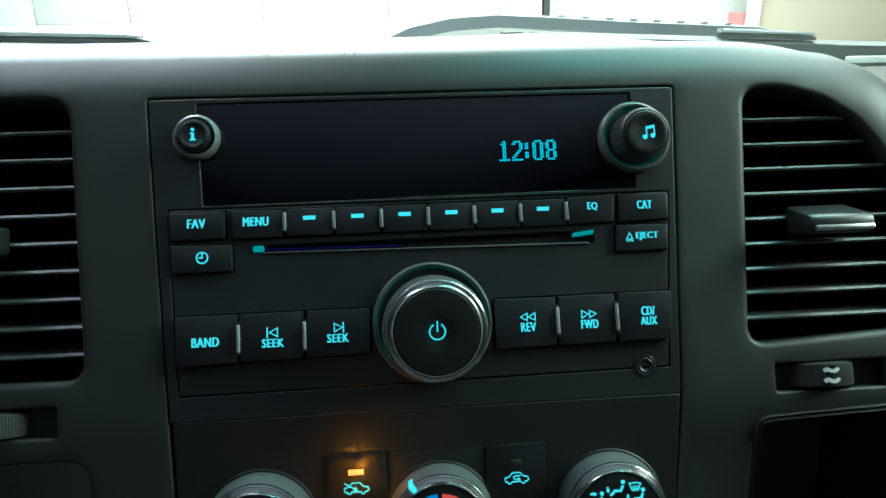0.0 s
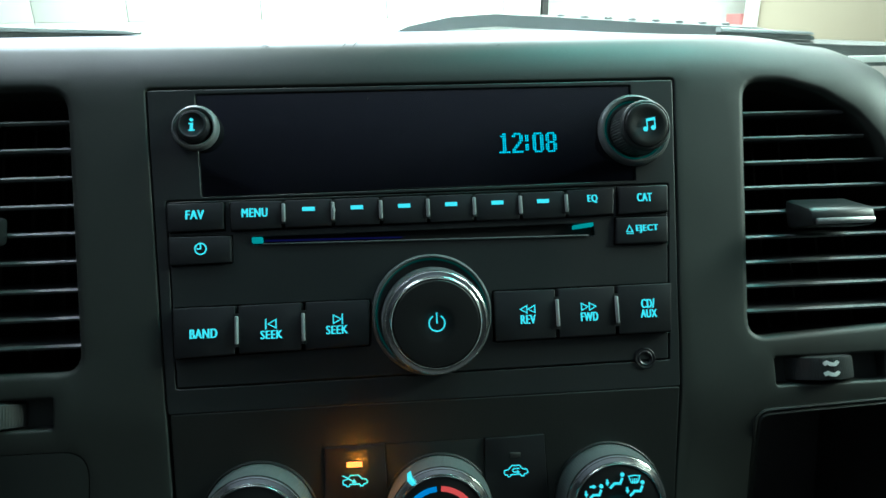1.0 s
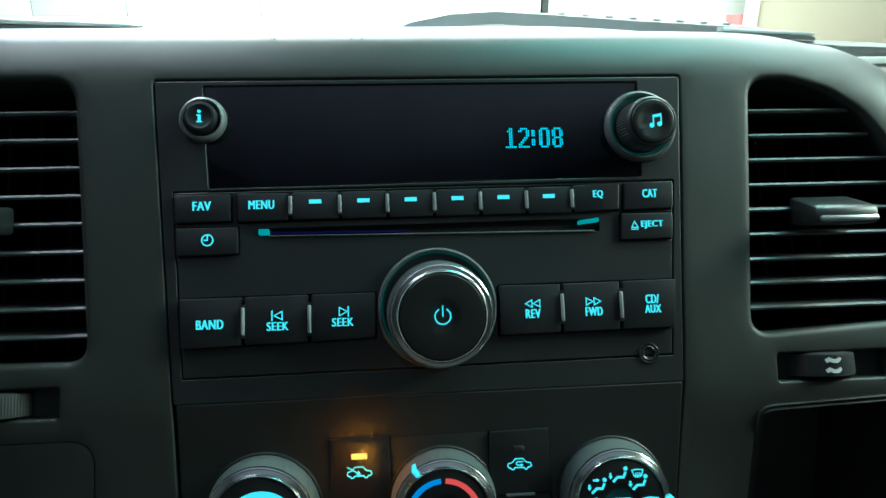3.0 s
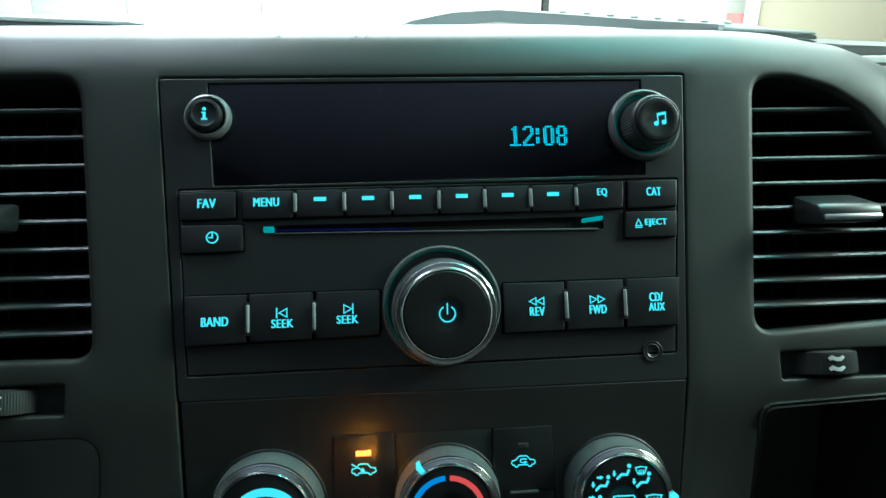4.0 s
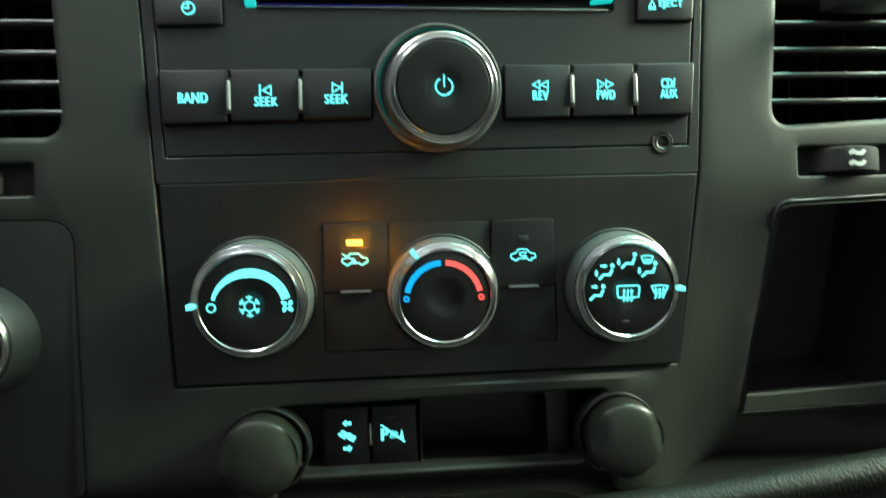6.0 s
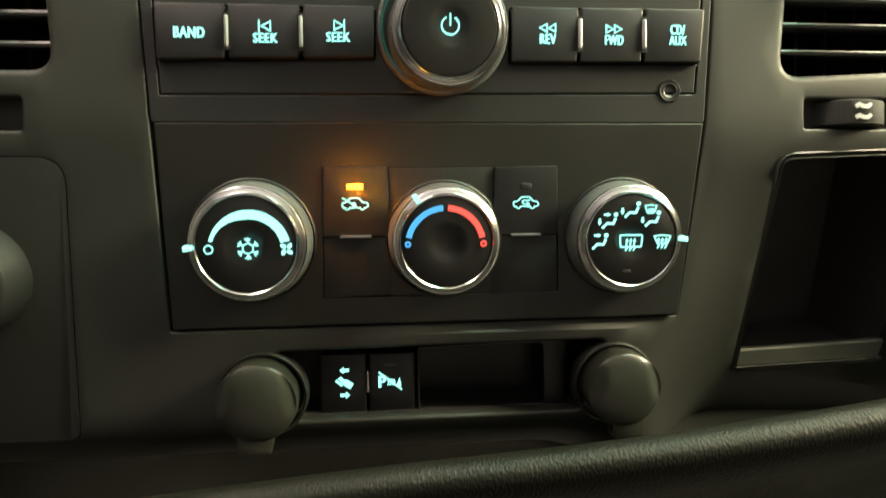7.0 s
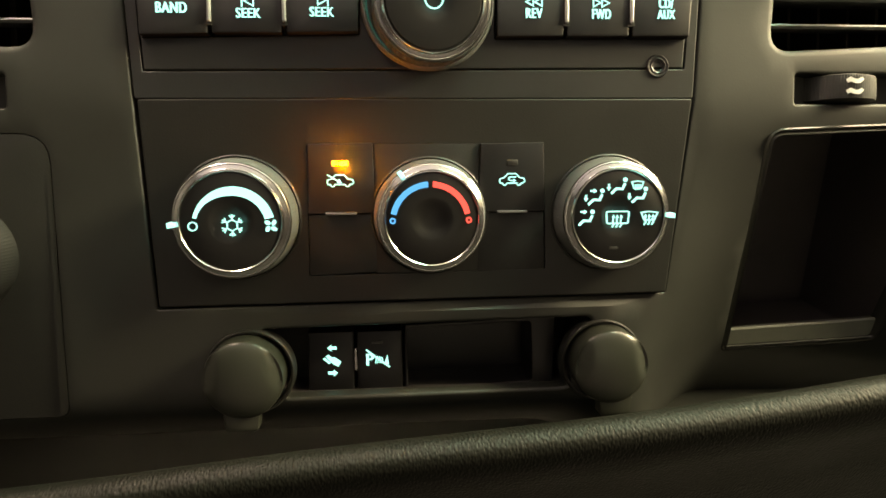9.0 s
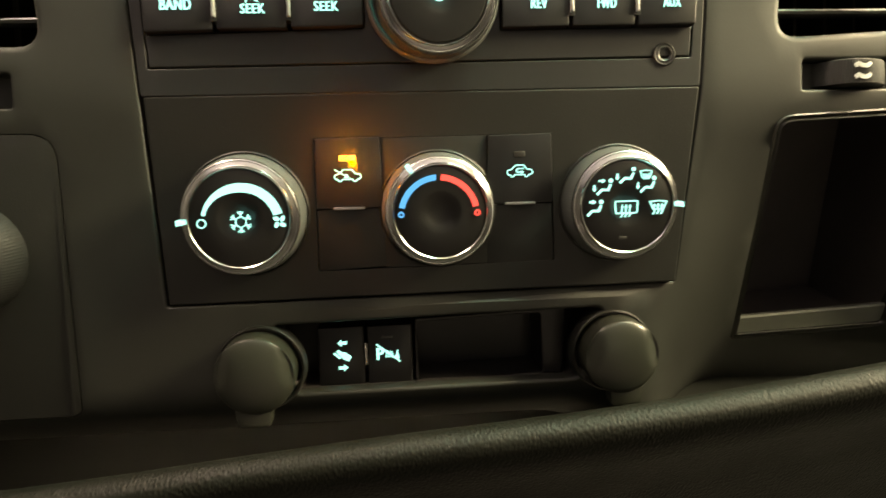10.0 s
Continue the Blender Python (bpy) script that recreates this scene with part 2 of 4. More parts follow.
def plate(bm, outline, holes, put, edge=0.001, back=0.003, step=0.0):
    """A sheet with real openings. holes: (outline, edge radius, depth). put(x, z, depth) places a point of it. Edges roll inwards."""
    from mathutils.geometry import delaunay_2d_cdt
    outline = ccw(outline)
    loops = [offset(outline, -edge)] + [offset(ccw(h), r) for h, r, d in holes]
    verts, edges = [], []
    for loop in loops:
        base = len(verts)
        verts += [Vector(p) for p in loop]
        edges += [(base + i, base + (i + 1) % len(loop)) for i in range(len(loop))]
    if step:
        xs, zs = [p[0] for p in outline], [p[1] for p in outline]
        nx, nz = int((max(xs) - min(xs)) / step), int((max(zs) - min(zs)) / step)
        for i in range(1, nx):
            for j in range(1, nz):
                p = (min(xs) + i * step + (j % 2) * step * 0.4, min(zs) + j * step)
                if inside(p, offset(loops[0], -step * 0.3)) and not any(inside(p, offset(q, step * 0.3)) for q in loops[1:]):
                    verts.append(Vector(p))
    co, _, faces, *_ = delaunay_2d_cdt(verts, edges, [], 0, 1e-7)
    made = [bm.verts.new(put(p.x, p.y, 0)) for p in co]
    for f in faces:
        c = sum((co[i] for i in f), Vector((0, 0))) / len(f)
        if inside(c, loops[0]) and not any(inside(c, q) for q in loops[1:]):
            bm.faces.new([made[i] for i in f])
    def skirt(loop, r, deep, sign):
        steps = [(r, 0), (r * 0.62, r * 0.08), (r * 0.29, r * 0.29), (r * 0.08, r * 0.62), (0, r), (0, deep)] if r else [(0, 0), (0, deep)]
        rings = [[bm.verts.new(put(x, z, y)) for x, z in offset(loop, sign * d)] for d, y in steps]
        for a, b in zip(rings, rings[1:]):
            strip(bm, a, b)
    skirt(outline, edge, back, -1)
    for h, r, d in holes:
        skirt(ccw(h), r, d, 1)
    bmesh.ops.remove_doubles(bm, verts=bm.verts, dist=1e-6)
    bmesh.ops.delete(bm, geom=[v for v in bm.verts if not v.link_faces], context="VERTS")
    return bm


def block(bm, x0, x1, y0, y1, z0, z1, bevel=0.0):
    """A box with its edges bevelled."""
    geo = bmesh.ops.create_cube(bm, size=1.0)["verts"]
    for v in geo:
        v.co = ((x0 + x1) / 2 + v.co.x * (x1 - x0), (y0 + y1) / 2 + v.co.y * (y1 - y0), (z0 + z1) / 2 + v.co.z * (z1 - z0))
    if bevel:
        es = list({e for v in geo for e in v.link_edges})
        bmesh.ops.bevel(bm, geom=es, offset=bevel, segments=2, affect="EDGES", profile=0.5)
    return bm


def mesh_of(name, bm, mat, smooth=38):
    bmesh.ops.recalc_face_normals(bm, faces=bm.faces)
    me = bpy.data.meshes.new(name)
    bm.to_mesh(me)
    bm.free()
    me.materials.append(mat)
    if smooth:
        me.polygons.foreach_set("use_smooth", [len(f.vertices) < 5 for f in me.polygons])
        me.set_sharp_from_angle(angle=radians(smooth))
    return me


def thing(name, m, label, category, group="", kind=""):
    ob = new(name)
    ob.empty_display_size = 0.01
    ob.matrix_world = m
    return tagged(ob, label, category, group, kind)


def part(name, bm, mat, parent, label="", smooth=38):
    ob = new(name, mesh_of(name, bm, mat, smooth))
    ob.parent = parent
    return tagged(ob, label)


def piece(name, bm, mat, m, label, category, kind="", smooth=38):
    ob = new(name, mesh_of(name, bm, mat, smooth))
    ob.matrix_world = m
    return tagged(ob, label, category, "", kind)


def fresh():
    return bmesh.new()


# ---- dashboard ----
BEND = radians(5.71)
ROLL = 0.034


def ease(t):
    t = min(1.0, max(0.0, t))
    return t * t * (3 - 2 * t)


def hollow(x, s):
    """The fascia falls away round the storage cubby, and turns under at its foot."""
    under = max(0.0, -0.138 - s) ** 2 * 40 * (1 - ease((x - 0.045) / 0.05))
    under += max(0.0, -0.085 - s) ** 2 * 2.5 * ease((x - 0.070) / 0.030)
    return under + 0.030 * ease((x - 0.080) / 0.062) * min(1.35, max(0.0, (-0.042 - s) / 0.093)) ** 1.25


def face_shape(edge_of):
    """Places a point of the fascia: flat at the radio, bent below it, rolled back towards the outline's edge."""
    def put(x, s, d):
        y = d + hollow(x, s)
        r = edge_of(x, s)
        if r < ROLL:
            t = ROLL - max(0.0, r)
            y += ROLL - math.sqrt(max(0.0, ROLL * ROLL - t * t))
        if s >= FOLD:
            return (x, y, s)
        q = s - FOLD
        return (x, y * math.cos(BEND) - q * math.sin(BEND), FOLD + q * math.cos(BEND) + y * math.sin(BEND))
    return put


TOP = 0.126
# The upper edge of the fascia: level, then a long shoulder down on the passenger's side.
KNOTS = [(0.02, 0.1260), (0.06, 0.1261), (0.10, 0.1259), (0.1245, 0.1254), (0.144, 0.1241), (0.158, 0.1224), (0.1745, 0.1198), (0.1895, 0.1165), (0.2044, 0.1105), (0.214, 0.1038), (0.2235, 0.0920), (0.232, 0.076), (0.239, 0.052), (0.243, 0.020), (0.245, -0.02)]


def smooth_line(knots, n=5):
    out = []
    for i in range(len(knots) - 1):
        p0, p1, p2, p3 = (Vector(knots[min(len(knots) - 1, max(0, i + k))]) for k in (-1, 0, 1, 2))
        for j in range(n):
            t = j / n
            q = 0.5 * (2 * p1 + (p2 - p0) * t + (2 * p0 - 5 * p1 + 4 * p2 - p3) * t * t + (3 * p1 - p0 - 3 * p2 + p3) * t ** 3)
            out.append(tuple(q))
    return out + [knots[-1]]


SHOULDER = smooth_line(KNOTS)
TOP_EDGE = [(-0.42, TOP)] + SHOULDER + [(0.246, -0.06)]


def edge_distance(x, s):
    best = 1.0
    for (ax, az), (bx, bz) in zip(TOP_EDGE, TOP_EDGE[1:]):
        ux, uz = bx - ax, bz - az
        t = min(1, max(0, ((x - ax) * ux + (s - az) * uz) / (ux * ux + uz * uz)))
        best = min(best, math.hypot(x - ax - t * ux, s - az - t * uz))
    return best


on_face = face_shape(edge_distance)

BAY = rounded(mm((-106.8, 93.6), (-98.3, -33), (-95.4, -106.0), (93.0, -104.9), (99.3, -32), (106.9, 93.6)), [0.0016, 0, 0.001, 0.001, 0, 0.0016], 3)
VENT_R = rounded(mm((129.3, -14.3), (204, -10.5), (206, 30), (201, 52), (192.5, 66.5), (184.3, 77.2), (170.4, 86.5), (154, 91.8), (137.4, 92.2)), [0.007, 0.004, 0.02, 0.02, 0.02, 0.02, 0.02, 0.02, 0.009], 5)
VENT_L = rounded(mm((-130.0, -15.0), (-137.2, 94.0), (-206, 94.0), (-206, -14.5)), [0.007, 0.010, 0.006, 0.006], 5)
WHEEL_R = box2(0.1385, 0.1850, -0.0338, -0.0227, 0.0012)
WHEEL_L = box2(-0.1860, -0.1395, -0.0356, -0.0243, 0.0012)
CUBBY = rounded(mm((129.4, -44.2), (138.2, -140.2), (209.8, -137.0), (212, -41.0)), [0.006, 0.003, 0.004, 0.006], 5)
POCKET = rounded(mm((-60.5, -114.6), (-52.5, -141.0), (55, -140.6), (65, -113.0)), [0.003, 0.004, 0.004, 0.003], 4)
SIDE = rounded(mm((-230, -44.2), (-230, -146), (-128.4, -146), (-126.6, -44.0)), [0.01, 0.006, 0.006, 0.010], 6)

dashboard = thing("dashboard", FACE, "charcoal grained plastic pickup dashboard with a rolled top edge", "dashboard", kind="structure")
outline = [(-0.42, TOP)] + [(-0.42, -0.174), (0.30, -0.174), (0.30, -0.075), (0.246, -0.06)] + list(reversed(SHOULDER))
bm = plate(fresh(), outline, [(BAY, 0.0010, 0.010), (VENT_R, 0.0028, 0.012), (VENT_L, 0.0028, 0.012), (WHEEL_R, 0.0012, 0.010), (WHEEL_L, 0.0012, 0.010),
                              (CUBBY, 0.0014, 0.004), (POCKET, 0.0016, 0.006), (SIDE, 0.0002, 0.006)], on_face, 0.0, 0.004, 0.0065)
part("center_fascia", bm, FASCIA, dashboard, "charcoal grained fascia panel")

# PANEL is darker than the fascia, so the left side's shade is in the colour.
bm = prism(fresh(), offset(SIDE, -0.0003), 0.0, 0.004, 0.0002, lambda x, z, y: on_face(x, z, y))
part("switch_panel", bm, PANEL, dashboard, "flush side switch panel, darkened for left-side shade")

# The top pad runs on from the rolled edge to the windscreen, level in the cab.
bm = fresh()
UP = FACE.inverted().to_3x3() @ Vector((0, 0, 1))
AHEAD = FACE.inverted().to_3x3() @ Vector((0, 1, 0))
rows = []
for k, (ahead, rise) in enumerate([(0.0, 0.0), (0.02, 0.0014), (0.06, 0.0028), (0.12, 0.0026), (0.25, -0.008), (0.45, -0.036)]):
    row = []
    for x, z in TOP_EDGE:
        p = Vector(on_face(x, z, 0.0)) + AHEAD * ahead + UP * min(rise, rise * (1 - ease((x - 0.08) / 0.09)))
        row.append(bm.verts.new(p))
    rows.append(row)
for a, b in zip(rows, rows[1:]):
    strip(bm, a, b, False)
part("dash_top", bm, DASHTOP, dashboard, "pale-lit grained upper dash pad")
bm = fresh()
M = FACE.inverted()
for x0, x1, y0, y1, z0, z1 in ((0.25, 0.86, 0.12, 0.62, 1.10, 1.342),):
    block(bm, x0, x1, y0, y1, z0, z1, 0.012)
bm.transform(M)
part("passenger_pad", bm, PAD, dashboard, "grained passenger-side dash pad")
bm = fresh()
block(bm, -0.90, -0.425, 0.03, 0.62, 1.08, 1.375, 0.02)
bm.transform(M)
part("driver_pad", bm, PAD, dashboard, "grained driver-side dash pad")
# A few dark scuffs on the worn upper edge.
for x, z, pts in ((-0.0613, 0.1135, [(-1.3, 0.5), (0, 0.9), (1.0, 0.1), (0.2, -0.5)]), (-0.0247, 0.1142, [(-0.6, -1.5), (0.2, 0.2), (0.9, 1.6)]), (-0.029, 0.1138, [(-0.5, -1.0), (0.5, 0.9)]), (0.0354, 0.112, [(-0.5, 0), (0.5, 0.1)])):
    bm = stroke(fresh(), [(px * MM, pz * MM) for px, pz in pts], 0.00035, 0.0)
    for v in bm.verts:
        q = on_face(x + v.co.x, z + v.co.z, -0.0003)
        v.co = (q[0], q[1] + v.co.y * 0.3, q[2])
    part("scuff_mark", bm, SEAM, dashboard, "small dark scuff")

# The padded roll under the panels.
bm = fresh()
ROLL_LINE = [(-0.40, -0.143), (-0.26, -0.138), (-0.15, -0.1325), (-0.103, -0.1287), (-0.045, -0.1222), (0.0274, -0.1178), (0.0934, -0.1125), (0.1617, -0.1043), (0.25, -0.0925), (0.36, -0.080)]
def along(x):
    for (ax, az), (bx, bz) in zip(ROLL_LINE, ROLL_LINE[1:]):
        if x <= bx:
            t = (x - ax) / (bx - ax)
            return az + (bz - az) * t
    return ROLL_LINE[-1][1]
rings = []
for i in range(91):
    x = -0.40 + i * 0.76 / 90
    z = sum(along(min(0.359, max(-0.399, x + d))) for d in (-0.04, -0.02, 0, 0.02, 0.04)) / 5
    ring = [bm.verts.new((x, 0.030, z - 0.060)), bm.verts.new((x, -0.006, z - 0.016))]
    for a in range(9):
        t = radians(46 + a * 13)
        ring.append(bm.verts.new((x, -0.016 + 0.009 * math.cos(t), z - 0.009 + 0.009 * math.sin(t))))
    ring += [bm.verts.new((x, y, z - d)) for y, d in ((-0.0238, 0.0085), (-0.0205, 0.0150), (-0.0130, 0.0240), (0.016, 0.054), (0.06, 0.13), (0.13, 0.24))]
    rings.append(ring)
for a, b in zip(rings, rings[1:]):
    strip(bm, a, b, False)
ob = part("lower_bolster", bm, BOLSTER, dashboard, "padded black wrinkled vinyl roll")
ob.matrix_basis = FACE.inverted() @ LOWER


# ---- radio ----
radio = thing("car_radio", FACE, "black car radio with teal backlit keys and clock", "car radio")
BEZEL = rounded(mm((-106.2, 93.0), (-97.9, -32.6), (98.9, -32.0), (106.4, 93.0)), 0.0012, 3)
INNER = rounded(mm((-98.8, 48.7), (-94.9, -23.4), (95.5, -21.5), (101.0, 49.4)), 0.0008, 2)
DISPLAY = rounded(mm((-87.4, 90.9), (-85.0, 49.9), (87.4, 51.2), (88.1, 90.9)), 0.0006, 2)
as_is = lambda x, z, d: (x, d, z)
bm = plate(fresh(), BEZEL, [(INNER, 0.0004, 0.003), (offset(DISPLAY, 0.0002), 0.0004, 0.003)], as_is, 0.0005, 0.008)
part("bezel", bm, FACEPLATE, radio, smooth=8)
bm = prism(fresh(), DISPLAY, 0.0006, 0.003, 0.0003)
display = part("display", bm, GLOSS, radio, "dark smoked glass display")

part("scratch", stroke(fresh(), mm((-19.6, 88.4), (-19.9, 87.6), (-19.7, 87.2)), 0.00018, 0.0004, thick=0.0002), GREY_PRINT, display, "tiny pale scratch")

SLOT = rounded(mm((-66, 33.4), (-66, 30.2), (68.8, 28.9), (68.8, 34.2)), 0.0008, 2)
ROW1 = rounded(mm((-74.6, 47.6), (-74.0, 35.7), (77.3, 36.9), (78.2, 48.4)), 0.0005, 2)
FAVH = rounded(mm((-98.2, 47.4), (-97.7, 35.8), (-76.1, 36.2), (-76.2, 47.5)), 0.0005, 2)
CLKH = rounded(mm((-97.6, 34.6), (-96.9, 23.0), (-73.4, 23.4), (-73.5, 34.4)), 0.0005, 2)
CATH = rounded(mm((79.2, 48.6), (78.4, 36.6), (99.6, 37.2), (100.3, 48.7)), 0.0005, 2)
EJH = rounded(mm((77.2, 36.0), (76.6, 24.7), (98.6, 24.8), (99.3, 35.9)), 0.0005, 2)
BANDH = rounded(mm((-95.6, 7.3), (-94.9, -12.2), (-21.5, -10.4), (-21.2, 7.5)), 0.0006, 2)
REVH = rounded(mm((26.2, 8.6), (25.8, -11.4), (96.5, -10.7), (98.0, 8.9)), 0.0006, 2)
bm = plate(fresh(), offset(INNER, -0.0005), [(h, 0.0003, 0.003) for h in (SLOT, ROW1, FAVH, CLKH, CATH, EJH, BANDH, REVH)], as_is, 0.0005, 0.003)
part("control_panel", bm, FACEPLATE, radio, smooth=8)
part("panel_back", prism(fresh(), offset(BEZEL, -0.002), 0.003, 0.006), SEAM, radio)


def key(corners, legend, name="button", proud=0.0016, mat=KEY, owner=None):
    """A key with its rounded edge and the backlit legends on it; legend: a function that draws on a bmesh at the key's face."""
    pts = rounded(mm(*corners), 0.0006, 2)
    k = part(name, prism(fresh(), pts, -proud, 0.0025, 0.0006), mat, owner or radio)
    if legend:
        draw = fresh()
        legend(draw, -proud - 0.00025)
        part("legend", draw, TEAL, k, "teal backlit legend")
    return k


def text_key(text, cx, cz, w, h):
    return lambda bm, y: word(bm, text, cx * MM, cz * MM, w * MM, h * MM, y)


def tri(bm, cx, cz, w, h, y, way=1):
    stroke(bm, mm((cx - way * w / 2, cz + h / 2), (cx - way * w / 2, cz - h / 2), (cx + way * w / 2, cz)), 0.00042, y, True)


key([(-97.9, 47.1), (-97.4, 36.1), (-76.4, 36.5), (-76.5, 47.2)], text_key("FAV", -87.2, 42.6, 7.0, 3.5))
def clock_face(bm, y):
    stroke(bm, disc(-0.0851, 0.0293, 0.0021, 28), 0.0005, y, True)
    stroke(bm, mm((-85.1, 31.2), (-85.1, 29.3), (-86.5, 29.3)), 0.0005, y)
key([(-97.3, 34.3), (-96.6, 23.3), (-73.7, 23.7), (-73.8, 34.1)], clock_face)
key([(-74.3, 47.3), (-73.7, 36.0), (-54.5, 36.3), (-54.5, 47.1)], text_key("MENU", -64.6, 42.6, 9.9, 3.4))
DIVIDERS = (-53.6, -34.6, -16.0, 2.5, 20.8, 39.3, 57.8)
for a, b, c in zip(DIVIDERS, DIVIDERS[1:], (-44.0, -25.3, -6.8, 11.7, 30.1, 48.4)):
    key([(a + 0.5, 47.2), (a + 0.5, 36.4), (b - 0.5, 36.5), (b - 0.5, 47.3)],
        lambda bm, y, c=c: flat(bm, mm((c - 2.4, 42.6), (c + 2.4, 42.6), (c + 2.4, 44.2), (c - 2.4, 44.2)), y))
key([(58.3, 47.5), (58.2, 36.7), (76.8, 37.2), (77.8, 48.1)], text_key("EQ", 68.5, 43.6, 4.2, 3.4))
for x in DIVIDERS:
    part("divider_gap", prism(fresh(), box2((x - 1.35) * MM, (x + 1.35) * MM, 0.0380, 0.0464, 0.0004, 2), -0.0017, 0.001), SEAM, radio)
    part("divider", prism(fresh(), box2((x - 0.7) * MM, (x + 0.7) * MM, 0.0386, 0.0458, 0.0004, 2), -0.0024, 0.001, 0.0004), SILVER, radio, "slim silver divider")
key([(79.6, 48.3), (78.8, 36.9), (99.3, 37.5), (100.0, 48.4)], text_key("CAT", 89.8, 43.6, 6.2, 3.4))
def eject(bm, y):
    word(bm, "EJECT", 0.0899, 0.0308, 0.0092, 0.0033, y)
    stroke(bm, mm((81.5, 29.8), (84.0, 29.8), (82.75, 32.3)), 0.0004, y, True)
    flat(bm, mm((81.3, 28.9), (84.2, 28.9), (84.2, 29.3), (81.3, 29.3)), y)
key([(77.6, 35.7), (77.0, 25.0), (98.3, 25.1), (99.0, 35.6)], eject)
# Disc slot with its two lit ends.
slot = part("disc_slot", prism(fresh(), offset(SLOT, -0.0003), 0.0024, 0.003), SEAM, radio, "narrow dark disc slot")
part("light_guide", prism(fresh(), rounded(mm((-66.1, 33.2), (-66.1, 31.0), (-62.2, 31.0), (-62.2, 33.2)), 0.0003, 2), -0.0006, 0.002, 0.0002), TEAL_SOFT, slot, "lit teal slot end")
part("light_guide", prism(fresh(), rounded(mm((60.4, 31.9), (68.6, 32.8), (68.6, 34.4), (60.4, 33.4)), 0.0003, 2), -0.0006, 0.002, 0.0002), TEAL_SOFT, slot, "lit teal slot end")
part("light_guide", prism(fresh(), rounded(mm((-61.5, 31.6), (-8, 31.1), (-8, 31.7), (-61.5, 32.3)), 0.0002, 2), 0.0016, 0.0023), BLUE_DIM, slot, "faint blue lit line")
part("slot_lip", prism(fresh(), rounded(mm((-62, 30.1), (66.5, 28.7), (66.5, 29.5), (-62, 30.7)), 0.0002, 2), -0.0007, 0.002, 0.0003), KNURL, slot)

key([(-95.3, 7.0), (-94.6, -11.9), (-72.2, -11.2), (-72.1, 7.0)], text_key("BAND", -83.7, -2.9, 10.2, 3.5), proud=0.003)
def seek(cx, cz, way):
    def draw(bm, y):
        word(bm, "SEEK", cx * MM, (cz - 4.0) * MM, 0.0083, 0.0032, y)
        tri(bm, cx + 0.2, cz, 3.0, 3.2, y, way)
        flat(bm, mm(*[(cx + way * 2.1 + d, cz + e) for d, e in ((-0.25, -2), (0.25, -2), (0.25, 2), (-0.25, 2))]), y)
    return draw
key([(-71.1, 7.0), (-70.9, -11.0), (-47.6, -10.8), (-47.3, 7.2)], seek(-58.6, -0.4, -1), proud=0.003)
key([(-45.9, 7.2), (-46.2, -10.7), (-21.9, -10.1), (-21.6, 7.2)], seek(-34.1, 0.3, 1), proud=0.003)
def skip(text, cx, way):
    def draw(bm, y):
        word(bm, text, cx * MM, -0.0031, (6.0 if text == "REV" else 6.9) * MM, 0.0034, y)
        tri(bm, cx - 1.6, 0.8, 2.6, 2.8, y, way)
        tri(bm, cx + 1.5, 0.8, 2.6, 2.8, y, way)
    return draw
key([(26.6, 8.3), (26.2, -11.1), (50.0, -10.8), (50.7, 8.1)], skip("REV", 39.4, -1), proud=0.003)
key([(51.8, 8.3), (51.2, -10.8), (73.7, -10.6), (74.5, 8.4)], skip("FWD", 63.6, 1), proud=0.003)
def aux(bm, y):
    word(bm, "CD/", 0.0872, 0.0010, 0.0055, 0.0035, y)
    word(bm, "AUX", 0.0873, -0.0029, 0.0066, 0.0032, y)
key([(75.6, 8.5), (74.9, -10.6), (96.1, -10.4), (97.6, 8.6)], aux, proud=0.003)
for x, z in ((-71.5, -2.2), (-46.7, -2.1), (51.1, -1.1), (74.7, -0.9)):
    part("divider_gap", prism(fresh(), box2((x - 1.2) * MM, (x + 1.2) * MM, (z - 6.3) * MM, (z + 6.3) * MM, 0.0005, 2), -0.0031, 0.001), SEAM, radio)
    part("divider", prism(fresh(), box2((x - 0.65) * MM, (x + 0.65) * MM, (z - 5.3) * MM, (z + 5.3) * MM, 0.0005, 2), -0.0042, 0.001, 0.0006), SILVER, radio, "slim silver divider")

# Audio jack
bm = lathe(fresh(), 0.0855, -0.0204, [(0.0042, 0.001), (0.0042, -0.0002), (0.0038, -0.0006), (0.0030, -0.0004), (0.0026, -0.0007), (0.0019, -0.0003), (0.0018, 0.002), (0.0, 0.002)], 32)
part("audio_jack", bm, KEY, radio, "small round audio socket")

# Main knob
# The grip hangs a little low on its shaft.
LEANING = pose(0.0029, 0, -0.0014, 6, 0, 1.5)


def leaning(bm):
    bm.transform(LEANING)
    return bm


KX, KZ = 0.0023, 0.0006
bm = lathe(fresh(), KX, KZ, [(0.0234, 0.002), (0.0234, -0.0010), (0.0231, -0.0022), (0.0225, -0.0028), (0.0219, -0.0024), (0.0215, -0.0010), (0.0215, 0.001)], 96)
knob = part("volume_knob", bm, BASE, radio, "large knob with a ribbed grip and bright chrome ring")
part("light_ring", lathe(fresh(), KX, KZ, [(0.0217, -0.0012), (0.0214, -0.0015), (0.0211, -0.0010)], 96), TEAL_DIM, knob, "dim teal light ring")
part("skirt", lathe(fresh(), KX, KZ, [(0.0212, -0.0009), (0.0185, -0.0009), (0.0185, 0.001)], 72), KEY, knob)
bm = leaning(lathe(fresh(), 0, 0, [(0.0204, 0.001), (0.0204, -0.002), (0.0199, -0.0100), (0.0196, -0.0108), (0.0190, -0.0112)], 240, ribs=(1, 2)))
part("grip", bm, SLAT, knob, "finely ribbed black grip", smooth=14)
